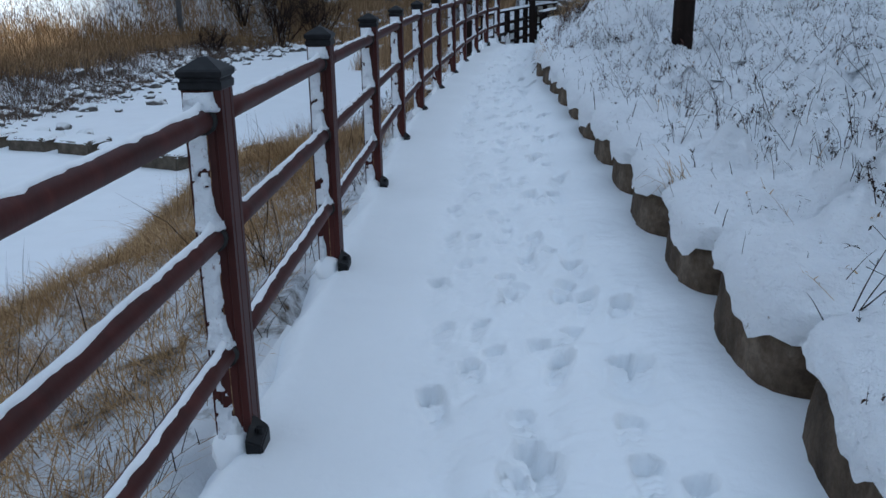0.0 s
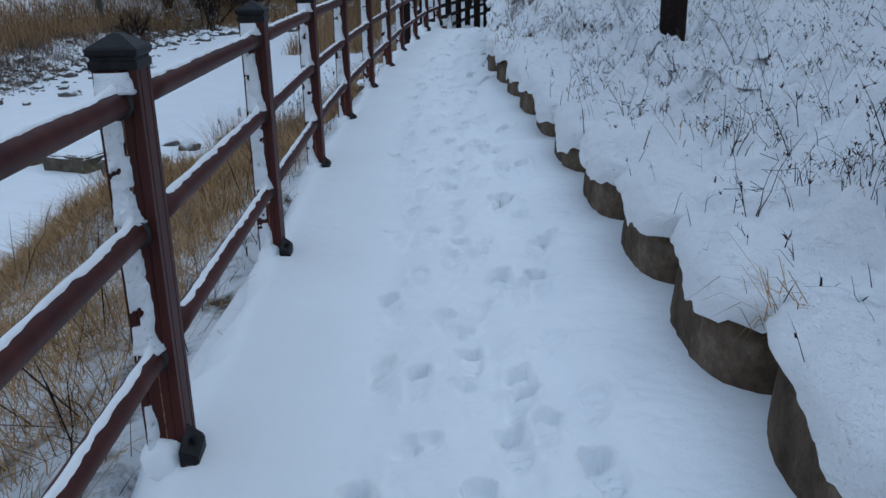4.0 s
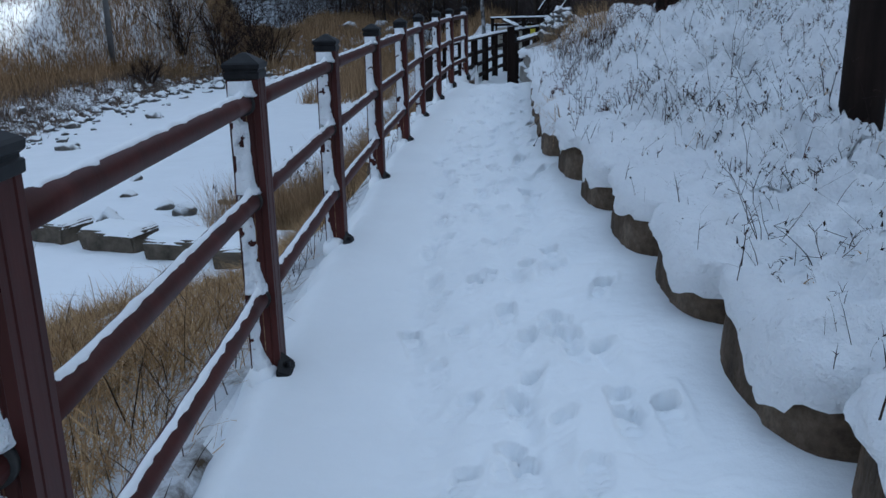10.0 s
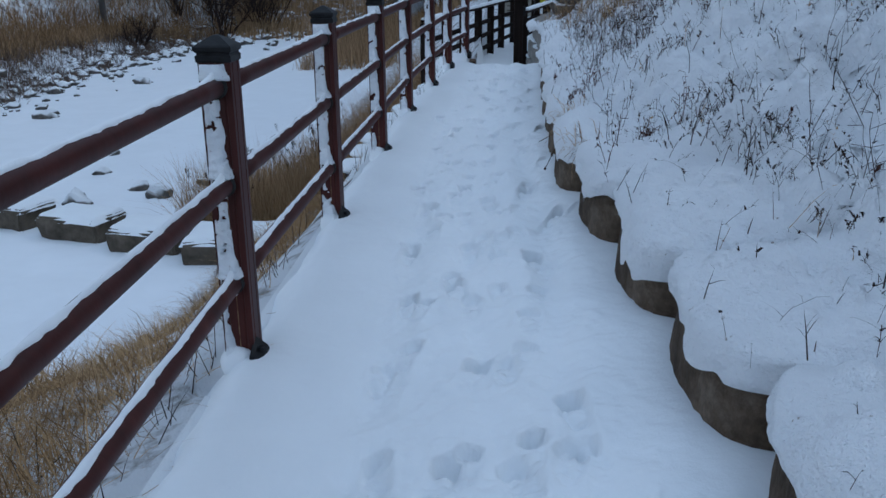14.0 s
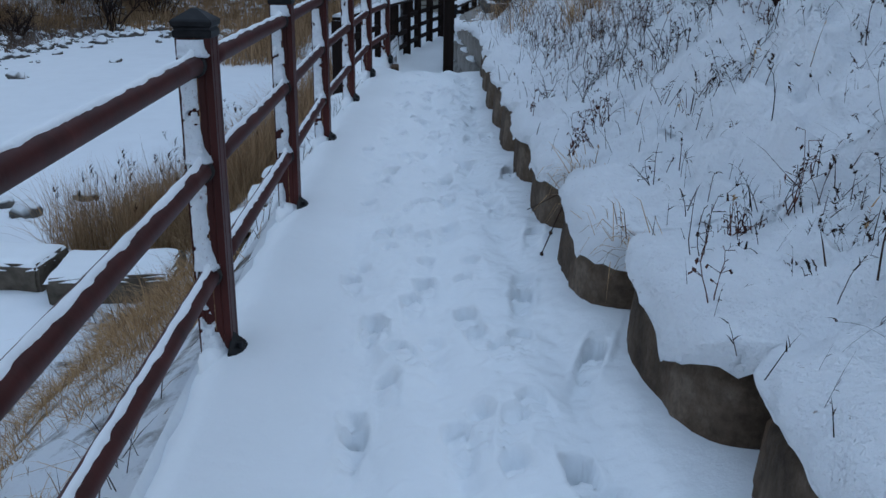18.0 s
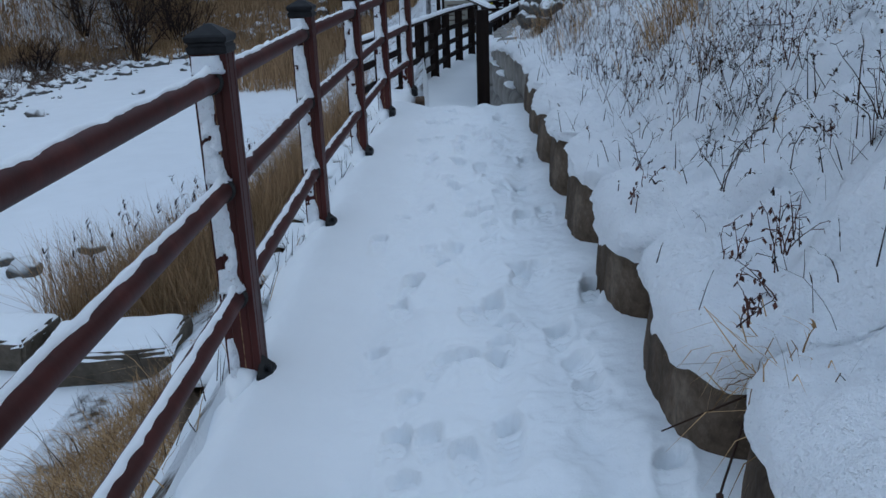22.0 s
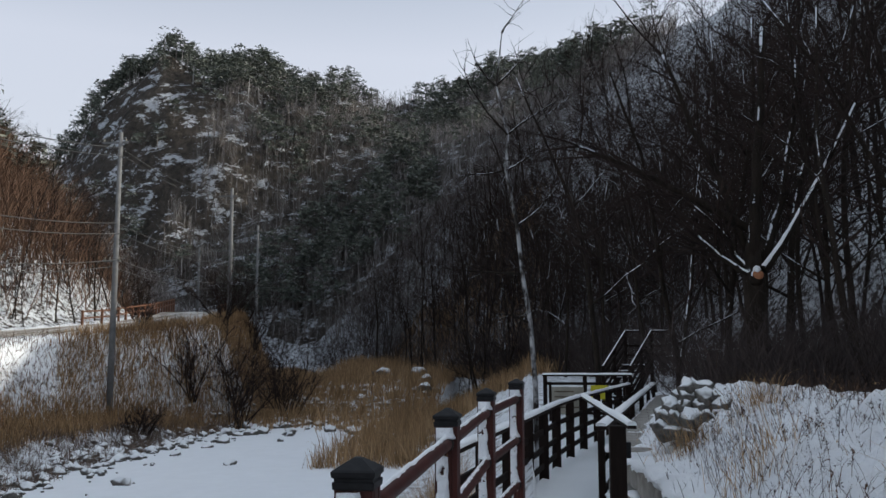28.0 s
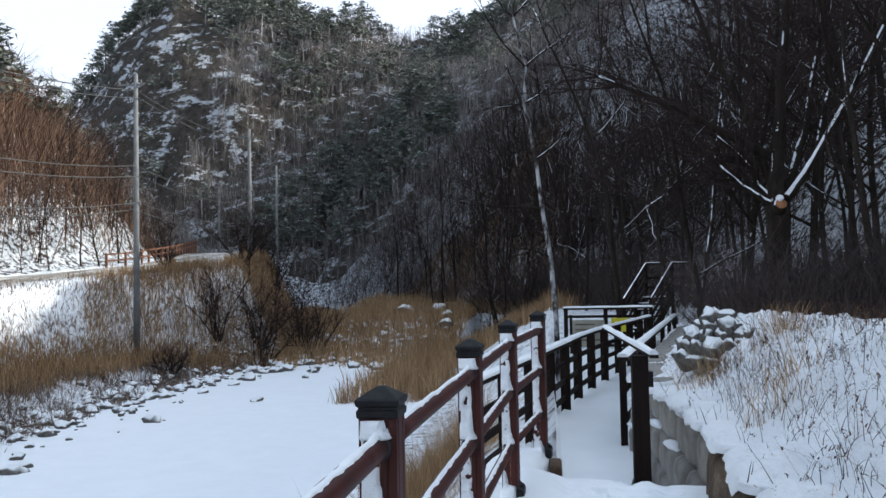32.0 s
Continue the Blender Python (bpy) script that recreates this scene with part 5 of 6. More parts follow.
def weed_field(n, seed, span, yr, hi, lean, heads, width=(0.004, 0.008), even=0.75):
    """Dead stems spread over the bank; heads: dark curled leaves on each stem."""
    r = np.random.RandomState(seed)
    y = r.uniform(*yr, n * 3)
    x = wall_x(y) + span[0] + (span[1] - span[0]) * r.rand(n * 3) ** 1.3
    ok = r.rand(n * 3) < even + 0.8 * vnoise(x, y, 0.6)
    x, y = x[ok][:n], y[ok][:n]
    n = len(x)
    h = hi * r.uniform(0.25, 1.0, n) * (0.6 + 0.8 * r.rand(n) ** 3)
    bow = r.normal(0, lean, (n, 2)) * h[:, None]
    P = np.stack([x, y, bank_surface(x, y) - 0.04], 1)
    D = np.stack([bow[:, 0], bow[:, 1], h + 0.04], 1)
    V1, F1 = blades(P, D, r.uniform(*width, n), 0.06, seed)
    m = n * 2
    k = r.randint(0, n, m)
    t = r.uniform(0.3, 1.0, m)
    P2 = P[k] + D[k] * t[:, None]
    s = h[k] * r.uniform(0.1, 0.45, m)
    D2 = np.stack([s * r.normal(0, 0.7, m), s * r.normal(0, 0.7, m), s * r.uniform(0.1, 1, m)], 1)
    V2, F2 = blades(P2, D2, r.uniform(0.003, 0.005, m), 0.08, seed + 2)
    m = int(n * heads)
    k = r.randint(0, n // 3, m)
    t = r.uniform(0.5, 1.02, m)
    P3 = P[k] + D[k] * t[:, None]
    s = r.uniform(0.010, 0.028, m)
    D3 = np.stack([s * r.normal(0, 0.6, m), s * r.normal(0, 0.6, m), s * r.uniform(-1, 0.7, m)], 1)
    V3, F3 = blades(P3, D3, r.uniform(0.005, 0.012, m), 0.25, seed + 4)
    return np.concatenate([V1, V2, V3]), np.concatenate([F1, F2 + len(V1), F3 + len(V1) + len(V2)])


V, F = weed_field(8000, 61, (0.3, 4.4), (-1, 12), 0.10, 0.8, 2.4, (0.002, 0.0045), 0.30)
stuff("weeds", V, F, STALK, "thin dark dead weeds sticking out of the snow bank", "weeds")
V, F = weed_field(2800, 62, (0.12, 4.2), (8, 22), 0.11, 0.7, 2.0, (0.002, 0.0045), 0.30)
stuff("weeds", V, F, STALK, "dark dead weeds in the snow bank near the path's end", "weeds")
V, F = weed_field(580, 64, (0.05, 1.4), (12.0, 18.5), 0.36, 0.35, 3.0, (0.002, 0.004), 0.15)
stuff("weeds", V, F, STALK, "dense upright dead weeds above the taller wall", "weeds")
V, F = weed_field(480, 68, (0.3, 1.7), (9.0, 17.0), 0.26, 0.6, 4.0, (0.002, 0.004), 0.2)
stuff("weeds", V, F, STALK, "branching dark dead weeds on the flank of the snow bank", "weeds")
V, F = weed_field(90, 69, (0.35, 2.3), (11.3, 14.8), 0.42, 0.35, 3.0, (0.002, 0.004), 0.3)
stuff("weeds", V, F, STALK, "taller dark dead weeds on the slope facing the path's end", "weeds")
V, F = weed_field(260, 65, (-0.22, 0.5), (-1, 18), 0.13, 0.4, 0.5, (0.003, 0.006), 0.9)
stuff("weeds", V, F, STALK, "short dead stems in the snow close to the wall", "weeds")
V, F = weed_field(160, 66, (0.4, 3.6), (-1, 20), 0.5, 0.7, 1.0, (0.003, 0.005), 0.9)
stuff("weeds", V, F, STALK, "longer leaning dead stems scattered over the snow bank", "weeds")
V, F = weed_field(340, 63, (0.2, 3.0), (0, 21), 0.20, 0.6, 0.6, (0.002, 0.004), 0.2)
stuff("grass_wisps", V, F, GRASS, "wisps of pale dry grass in the snow", "grass")


def arching_stems(n, seed, span, yr, length, droop, width):
    """Long bent stems with side twigs and seed heads, as ribbons of six joints."""
    r = np.random.RandomState(seed)
    y = r.uniform(*yr, n)
    x = wall_x(y) + span[0] + (span[1] - span[0]) * r.rand(n)
    P = np.stack([x, y, bank_surface(x, y) - 0.03], 1)
    L = length * r.uniform(0.35, 1.0, n) * (0.6 + 0.6 * r.rand(n))
    az = r.uniform(0, 6.28, n)
    lean = np.abs(r.normal(0.25, 0.35, n))
    sag = droop * np.abs(r.normal(0.5, 0.35, n))
    m = 7
    t = np.linspace(0, 1, m)[None, :, None]

    def bent(P, L, az, lean, sag, w):
        flat = np.stack([np.cos(az), np.sin(az), 0 * az], 1)[:, None]
        C = P[:, None] + L[:, None, None] * (flat * (lean[:, None, None] * t + 0.75 * sag[:, None, None] * t ** 2) + np.array([0, 0, 1.0]) * (t - 0.62 * sag[:, None, None] * t ** 2.4))
        C = C + r.normal(0, 0.012, C.shape) * L[:, None, None] * t
        q = az + r.uniform(0.6, 2.4, len(az))
        side = np.stack([np.cos(q), np.sin(q), 0 * q], 1)[:, None] * (w[:, None, None] * (1 - 0.6 * t)) / 2
        V = np.stack([C - side, C + side], 2).reshape(-1, 3)
        k = (np.arange(len(az)) * 2 * m)[:, None] + (np.arange(m - 1) * 2)[None]
        F = np.stack([k, k + 1, k + 3, k + 2], -1).reshape(-1, 4)
        return C, V, F

    C, V1, F1 = bent(P, L, az, lean, sag, width * r.uniform(0.7, 1.3, n))
    k = np.repeat(np.arange(n), 3)
    j = r.randint(2, m, len(k))
    _, V2, F2 = bent(C[k, j], L[k] * r.uniform(0.08, 0.3, len(k)), r.uniform(0, 6.28, len(k)), np.abs(r.normal(0.7, 0.4, len(k))), 0.6 * r.rand(len(k)), np.full(len(k), width * 0.6))
    h = r.randint(0, n, n * 2)
    _, V3, F3 = bent(C[h, r.randint(4, m, len(h))], r.uniform(0.012, 0.03, len(h)), r.uniform(0, 6.28, len(h)), r.uniform(0, 0.8, len(h)), r.uniform(0, 1.5, len(h)), np.full(len(h), width * 2.4))
    return np.concatenate([V1, V2, V3]), np.concatenate([F1, F2 + len(V1), F3 + len(V1) + len(V2)])


V, F = arching_stems(700, 161, (0.25, 4.0), (-1, 9), 0.42, 1.0, 0.0045)
stuff("bent_stems", V, F, STALK, "thin bent dead stems arching out of the snow bank", "weeds")
V, F = arching_stems(600, 162, (0.15, 3.2), (7, 21), 0.36, 0.9, 0.0045)
stuff("bent_stems", V, F, STALK, "thin bent dead stems among the weeds near the path's end", "weeds")
V, F = arching_stems(420, 164, (-0.08, 1.0), (-1, 17), 0.20, 1.1, 0.0035)
stuff("bent_stems", V, F, STALK, "short bent stems in the snow along the wall's top", "weeds")
V, F = arching_stems(900, 165, (0.05, 1.9), (11.5, 20), 0.32, 0.8, 0.0038)
stuff("bent_stems", V, F, WEED, "thick growth of brown dead stems on the bank above the tall wall", "weeds")
V, F = arching_stems(380, 163, (-0.05, 3.0), (-1, 21), 0.16, 1.5, 0.0035)
stuff("curled_wisps", V, F, GRASS, "curled wisps of pale dead grass in the snow", "grass")
LEAF = straw("withered_leaf", (0.03, 0.013, 0.011), (0.09, 0.042, 0.032))
V, F = weed_field(260, 67, (0.2, 3.4), (4, 20), 0.16, 0.3, 8.0, (0.002, 0.0035), 0.2)
stuff("withered_weeds", V, F, LEAF, "reddish-brown withered weeds with curled leaves", "weeds")


def weed_plant(x, y, seed, high, material, label, leaves=0):
    """One branching dead plant, stem by stem."""
    r = np.random.RandomState(seed)
    h = Heap()
    z = float(bank_surface(np.array([x]), np.array([y]))[0]) - 0.04
    lv, lf = [], []
    for s in range(r.randint(2, 6)):
        a, q = r.uniform(0, 6.28), abs(r.normal(0, 0.35))
        p = Vector((r.normal(0, 0.010), r.normal(0, 0.010), 0))
        d = Vector((math.cos(a) * q, math.sin(a) * q, 1)).normalized()
        pts, L = [p.copy()], high * r.uniform(0.5, 1.1)
        for i in range(5):
            d = (d + Vector((r.normal(0, 0.17), r.normal(0, 0.17), -0.05))).normalized()
            p = p + d * L / 5
            pts.append(p.copy())
        h.tube(pts, [0.0023 - 0.0003 * i for i in range(6)], 4)
        for t in range(r.randint(3, 8)):
            i = r.randint(2, 6)
            o = pts[i]
            dd = Vector((r.normal(0, 1), r.normal(0, 1), r.uniform(-0.1, 1))).normalized() * high * r.uniform(0.05, 0.2)
            h.tube([o, o + dd * 0.6, o + dd], [0.0013, 0.0011, 0.0016], 3)
            if leaves and r.rand() < leaves:
                c = o + dd
                w = r.uniform(0.006, 0.013)
                n = len(h.v)
                q1 = Vector((r.normal(0, 1), r.normal(0, 1), r.normal(0, 0.5))).normalized() * w
                q2 = Vector((r.normal(0, 0.4), r.normal(0, 0.4), -1)).normalized() * w * 1.8
                h.add([c, c + q1 * 0.6 + q2 * 0.4, c + q2, c - q1 * 0.6 + q2 * 0.5], [(0, 1, 2, 3)])
    ob = new("dead_plant", h.mesh("dead_plant", material))
    ob.location = (x, y, z)
    return tagged(ob, label, "plant", "dead plants on the snow bank")


plants = [(0.57, 10.1, 0.2, 0.95), (0.6, 10.16, 0.17, 0.95), (0.54, 10.06, 0.15, 0.95), (0.4, 9.9, 0.12, 0.9), (0.58, 9.27, 0.26, 0.2), (0.44, 8.2, 0.22, 0.95), (0.52, 8.5, 0.25, 0.3),
          (0.66, 8.68, 0.14, 0.95), (0.7, 8.72, 0.12, 0.95), (0.95, 10.45, 0.25, 0.3), (0.37, 10.9, 0.11, 0.95), (0.42, 10.95, 0.12, 0.95), (0.5, 10.3, 0.22, 0.95), (0.55, 10.36, 0.2, 0.95), (0.62, 10.72, 0.28, 0.2),
          (1.28, 10, 0.2, 0.95), (1.36, 9.95, 0.22, 0.95), (1.22, 10.1, 0.18, 0.95), (1.44, 9.9, 0.2, 0.95), (1.18, 10.25, 0.16, 0.95), (1.4, 10.05, 0.2, 0.95), (1.5, 9.95, 0.2, 0.95), (1.32, 10.2, 0.15, 0.95),
          (0.88, 8.74, 0.3, 0.8), (0.92, 4.27, 0.34, 0.1), (0.98, 4.2, 0.26, 0.1), (1, 5.3, 0.4, 0.2), (0.98, 2.33, 0.35, 0), (1.17, 3.2, 0.3, 0.5), (1.12, -0.3, 0.25, 0.5),
          (1.1, 0.05, 0.35, 0.2), (1.02, 12.8, 0.28, 0), (0.62, 11.8, 0.25, 0.2), (0.9, 5.67, 0.42, 0), (0.96, 5.72, 0.3, 0), (1.75, 1.4, 0.45, 0), (2.1, 2.6, 0.5, 0.3), (2.4, 4.3, 0.55, 0.2),
          (1.9, 5.6, 0.5, 0), (2.3, 7.2, 0.4, 0.5), (1.3, 7.4, 0.55, 0), (1.7, 9, 0.45, 0.3), (1.05, 11.3, 0.42, 0.9), (1.35, 12.5, 0.35, 0.9), (1.8, 12.9, 0.31, 0.2), (1.2, 13.6, 0.28, 0.3), (1.6, 14.6, 0.37, 0.1),
          (1.35, 15.6, 0.31, 0), (2, 16.2, 0.4, 0.1), (1.5, 17.2, 0.37, 0), (2.4, 17.9, 0.43, 0.1)]
for k, (x, y, hh, lv) in enumerate(plants):
    weed_plant(x, y, 100 + k, hh, LEAF if lv > 0.6 else STALK, "withered brown plant with curled leaves in the snow" if lv > 0.6 else "bare dead stem standing in the snow", lv)
# clumps of long straw in the snow
r0 = np.random.RandomState(171)
for k, (x, y, n) in enumerate(((1.18, 13.35, 260), (1.05, 15.9, 120), (1.5, 17.6, 160), (0.95, 17.9, 120))):
    px, py = x + r0.normal(0, 0.13, n), y + r0.normal(0, 0.16, n)
    P = np.stack([px, py, bank_surface(px, py) - 0.03], 1)
    L = r0.uniform(0.08, 0.36, n)
    D = np.stack([L * r0.normal(-0.2, 0.45, n), L * r0.normal(0, 0.45, n), L], 1)
    V, F = blades(P, D, np.full(n, 0.0045), 0.2, 172 + k)
    tagged(new("grass_clump", big_mesh("grass_clump", V, F, GRASS)), "clump of long orange-brown dead grass on the snow bank", "grass", "grass clumps on the bank")
# straw tufts hanging over the wall
r0 = np.random.RandomState(71)
for k, (x, y) in enumerate(((0.92, 1.80), (0.42, 8.92), (0.42, 9.70), (0.44, 9.86))):
    n = 60
    P = np.stack([x + r0.normal(0, 0.05, n), y + r0.normal(0, 0.07, n), np.full(n, 0.47) + r0.normal(0, 0.03, n)], 1)
    D = np.stack([-np.abs(r0.normal(0.04, 0.07, n)), r0.normal(0, 0.08, n), r0.uniform(-0.16, 0.14, n)], 1)
    V, F = blades(P, D, np.full(n, 0.004), 0.25, 72 + k)
    tagged(new("straw_tuft", big_mesh("straw_tuft", V, F, GRASS)), "tuft of straw hanging over the wall's edge", "grass", "straw tufts on the wall")

stalk = empty("seed_stalk", pose(0.24, 9.60, 0.19), "dry stalk with round seed heads drooping onto the path", "plant")
h = Heap()
h.tube([(0.20, 0.22, 0.26), (0.13, 0.16, 0.22), (0.06, 0.08, 0.10), (0, 0, 0)], [0.004, 0.0035, 0.003, 0.0025], 5)
h.tube([(0.17, 0.20, 0.25), (0.05, 0.24, 0.17), (-0.03, 0.26, 0.12)], [0.003, 0.0025, 0.002], 5)
part_mesh("stem", h.mesh("stem", STALK), stalk)
for p in ((0, 0, 0), (0.045, 0.06, 0.075)):
    bm = lump(4, 0.011, 0.011, 0.010, 0.3, 1)
    hd = part("seed_head", bm, STALK, stalk, "round black seed head")
    hd.location = p


# ---- dark poles on the bank ----
def dark_pole(x, y, z, r, high, label):
    h = Heap()
    h.tube([(0, 0, -0.4), (0, 0, 0.5), (0.01, 0, high)], [r, r, r * 0.93], 16)
    p = empty("dark_pole", pose(x, y, z), label, "pole")
    part_mesh("shaft", h.mesh("shaft", DARKWOOD), p)
    d = part_mesh("snow_collar", DRIFT[1], p, "snow at the pole's foot")
    d.matrix_local = Matrix.Translation((0, -0.03, 0.0)) @ Matrix.Diagonal((1.3, 1.2, 1.0, 1))


dark_pole(1.745, 6.9, 0.56, 0.108, 3.2, "thick dark pole standing in the snow bank")
dark_pole(1.43, 10.2, float(mound(1.43, 10.2)) - 0.02, 0.12, 3.2, "thick dark pole on the crest of the snow bank")


# ---- trees ----
def branch(h, r, p, d, length, rad, sides, n, droop, wander):
    """A bent tapering branch; returns its points."""
    pts = [p.copy()]
    for i in range(n):
        d = (d + Vector((r.normal(0, wander), r.normal(0, wander), r.normal(0, wander * 0.6) + droop))).normalized()
        p = p + d * length / n
        pts.append(p.copy())
    h.tube(pts, [rad * (1 - 0.78 * i / n) + 0.002 for i in range(n + 1)], sides)
    return pts, d


def bare_tree(seed, high, rad, limbs, fine, spread=0.9, crook=0.06, first=0.3):
    """Trunk and crown meshes of a leafless tree."""
    r = np.random.RandomState(seed)
    trunk, crown = Heap(), Heap()
    tp, d = branch(trunk, r, Vector((0, 0, -0.5)), Vector((r.normal(0, 0.06), r.normal(0, 0.06), 1)), high + 0.5, rad, 9, 10, 0.02, crook)
    for i in range(limbs):
        t = first + (0.97 - first) * (i + r.rand()) / limbs
        j = min(int(t * 10), 9)
        o = tp[j].lerp(tp[j + 1], t * 10 - j)
        a = r.uniform(0, 6.28)
        up = r.uniform(0.35, 1.1)
        dd = Vector((math.cos(a) * spread, math.sin(a) * spread, up)).normalized()
        L = high * (0.55 - 0.38 * t) * r.uniform(0.7, 1.2)
        lp, ld = branch(trunk if i % 4 == 0 else crown, r, o, dd, L, rad * (1.0 - 0.75 * t) * 0.5, 5, 6, 0.04, 0.26)
        for q in range(fine):
            m = r.randint(1, 7)
            a2 = Vector((r.normal(0, 1), r.normal(0, 1), r.normal(0.3, 0.6))).normalized()
            d2 = (ld * 0.7 + a2 * 0.8).normalized()
            bp, bd = branch(crown, r, lp[m], d2, L * r.uniform(0.25, 0.55), rad * 0.10 + 0.004, 3, 3, 0.03, 0.2)
            for s in range(4):
                d3 = (bd + Vector((r.normal(0, 0.7), r.normal(0, 0.7), r.normal(0.1, 0.5)))).normalized()
                o3 = bp[r.randint(1, 4)]
                L3 = L * r.uniform(0.12, 0.3)
                crown.tube([o3, o3 + d3 * L3 * 0.5 + Vector((0, 0, L3 * 0.04)), o3 + d3 * L3], [0.007, 0.005, 0.002], 3)
    return trunk.mesh("trunk", BARK), crown.mesh("crown", TWIG)


KINDS = [bare_tree(300 + k, 9.0 + 0.5 * (k % 4), 0.072 + 0.014 * (k % 3), 11, 5, 0.75 + 0.1 * (k % 3), 0.05 + 0.03 * (k % 2)) for k in range(7)]


def plant_tree(x, y, z, k, size, turn, label, group):
    t = empty("bare_tree", Matrix.Translation((x, y, z)) @ Matrix.Rotation(turn, 4, 'Z') @ Matrix.Diagonal((size, size, size, 1)), label, "tree", group)
    part_mesh("trunk", KINDS[k % 7][0], t)
    part_mesh("crown", KINDS[k % 7][1], t)
    return t


rs = np.random.RandomState(91)
count = 0
spots = []
while count < 240:
    y = rs.uniform(17, 115)
    foot = 11.0 - 0.16 * max(0, y - 20) - 0.0035 * max(0, y - 40) ** 2
    x = foot + rs.uniform(-2.5, 30) * rs.rand() ** 0.55
    az = math.degrees(math.atan2(x + 0.4, y - 10))
    if az > 42 or (y > 50 and az < -3.0 - 11.0 * ((count * 0.618) % 1.0)) or (y < 40 and abs(az - 3) < 5 and x < 3.5) or (x < 4.5 and y < 42) or (abs(az - 15) < 3.0 and y < 27):
        continue
    if any((x - a) ** 2 + (y - b) ** 2 < 1.3 for a, b in spots):
        continue
    spots.append((x, y))
    plant_tree(x, y, float(ground_z(x, y)) - 0.1, int(rs.randint(0, 7)), rs.uniform(0.75, 1.35), rs.uniform(0, 6.28), "leafless dark tree with snow-streaked bark on the hillside", "trees on the wooded hillside")
    count += 1

# thicket between the trunks
r0 = np.random.RandomState(92)
n = 120000
y = r0.uniform(24, 128, n)
foot = 11.0 - 0.16 * np.clip(y - 20, 0, None) - 0.0035 * np.clip(y - 40, 0, None) ** 2
x = foot + r0.uniform(-1.0, 34, n) * r0.rand(n) ** 0.5
ok = (r0.rand(n) < 1 - 0.25 * sstep(52, 72, y)) & (r0.rand(n) < 0.15 + 0.85 * sstep(-15, -1, np.degrees(np.arctan2(x, y - 10)))) & (np.degrees(np.arctan2(x, y - 10)) < 40) & (r0.rand(n) < 1 - 0.35 * sstep(15, 22, np.degrees(np.arctan2(x, y - 10)))) & ~((x < 5.0) & (y < 40)) & ((vnoise(x, y, 5) > -0.2 + 0.5 * r0.rand(n)) | ((y > 46) & (r0.rand(n) < 0.12 + 0.2 * sstep(60, 90, y) + vnoise(x, y, 6))))
x, y = x[ok], y[ok]
n = len(x)
L = r0.uniform(0.3, 2.6, n) * (0.65 + 1.0 * sstep(36, 70, y))
P = np.stack([x, y, ground_z(x, y) - 0.05], 1)
D = np.stack([L * r0.normal(0, 0.62, n), L * r0.normal(0, 0.62, n), L], 1)
V1, F1 = blades(P, D, (0.009 + 0.003 * L) * (1 + 0.9 * sstep(40, 70, y)), 0.05, 93)
P2 = P + D * r0.uniform(0.3, 0.9, n)[:, None]
D2 = D * 0.3 + np.stack([L * r0.normal(0, 0.36, n), L * r0.normal(0, 0.36, n), L * 0.05], 1)
V2, F2 = blades(P2, D2, (0.007 + 0.003 * L) * (1 + 1.2 * sstep(40, 70, y)), 0.05, 94)
V, F = np.concatenate([V1, V2]), np.concatenate([F1, F2 + len(V1)])
stuff("thicket", V, F, THICKET, "dense dark leafless thicket covering the hillside", "brush")

# brushwood close behind the snow bank's crest
r0 = np.random.RandomState(192)
n = 15000
y = r0.uniform(25.5, 36, n)
x = -0.43 + (y - 10.1) * np.tan(np.radians(r0.uniform(11.0, 31.0, n)))
L = r0.uniform(0.4, 2.6, n)
P = np.stack([x, y, ground_z(x, y) - 0.05], 1)
D = np.stack([L * r0.normal(0, 0.5, n), L * r0.normal(0, 0.5, n), L], 1)
V1, F1 = blades(P, D, 0.008 + 0.003 * L, 0.05, 193)
P2 = P + D * r0.uniform(0.3, 0.9, n)[:, None]
D2 = D * 0.3 + np.stack([L * r0.normal(0, 0.36, n), L * r0.normal(0, 0.36, n), L * 0.05], 1)
V2, F2 = blades(P2, D2, 0.006 + 0.002 * L, 0.05, 194)
stuff("thicket", np.concatenate([V1, V2]), np.concatenate([F1, F2 + len(V1)]), THICKET, "dark brushwood close behind the snow bank", "brush")

# the big lopped tree by the bank, limbs loaded with snow
big = empty("lopped_tree", pose(4.39, 28.72, 0.1), "big dark tree with a sawn limb and snow-loaded branches", "tree")
h, tw, sn = Heap(), Heap(), Heap()
r = np.random.RandomState(7)
h.tube([(0, 0, -0.8), (0, 0, 0.4), (0.02, 0, 1.8), (0, 0, 2.9), (0.0, 0.02, 3.5), (0.06, 0.03, 4.3)], [0.31, 0.26, 0.24, 0.23, 0.16, 0.08], 14)
BOUGHS = [((0, -0.1, 2.95), (-0.5, -0.1, 3.15), (-1.15, -0.05, 3.85), 0.075), ((-0.15, 0, 3.05), (-0.35, 0, 3.75), (-1.1, 0.1, 4.5), 0.07), ((0.15, -0.1, 3.1), (0.85, -0.05, 3.8), (2.3, 0, 6.7), 0.11),
          ((0.0, 0, 3.4), (0.2, 0.1, 5.2), (0.5, 0.3, 8.6), 0.15), ((0.2, 0.1, 3.2), (1.0, 0.5, 5.0), (1.4, 0.8, 8.0), 0.11), ((-0.1, 0.1, 3.5), (-0.7, 0.5, 5.6), (-1.6, 0.8, 8.2), 0.10),
          ((0, 0.1, 4.0), (-1.6, 0.2, 5.0), (-3.6, 0.4, 6.0), 0.10)]
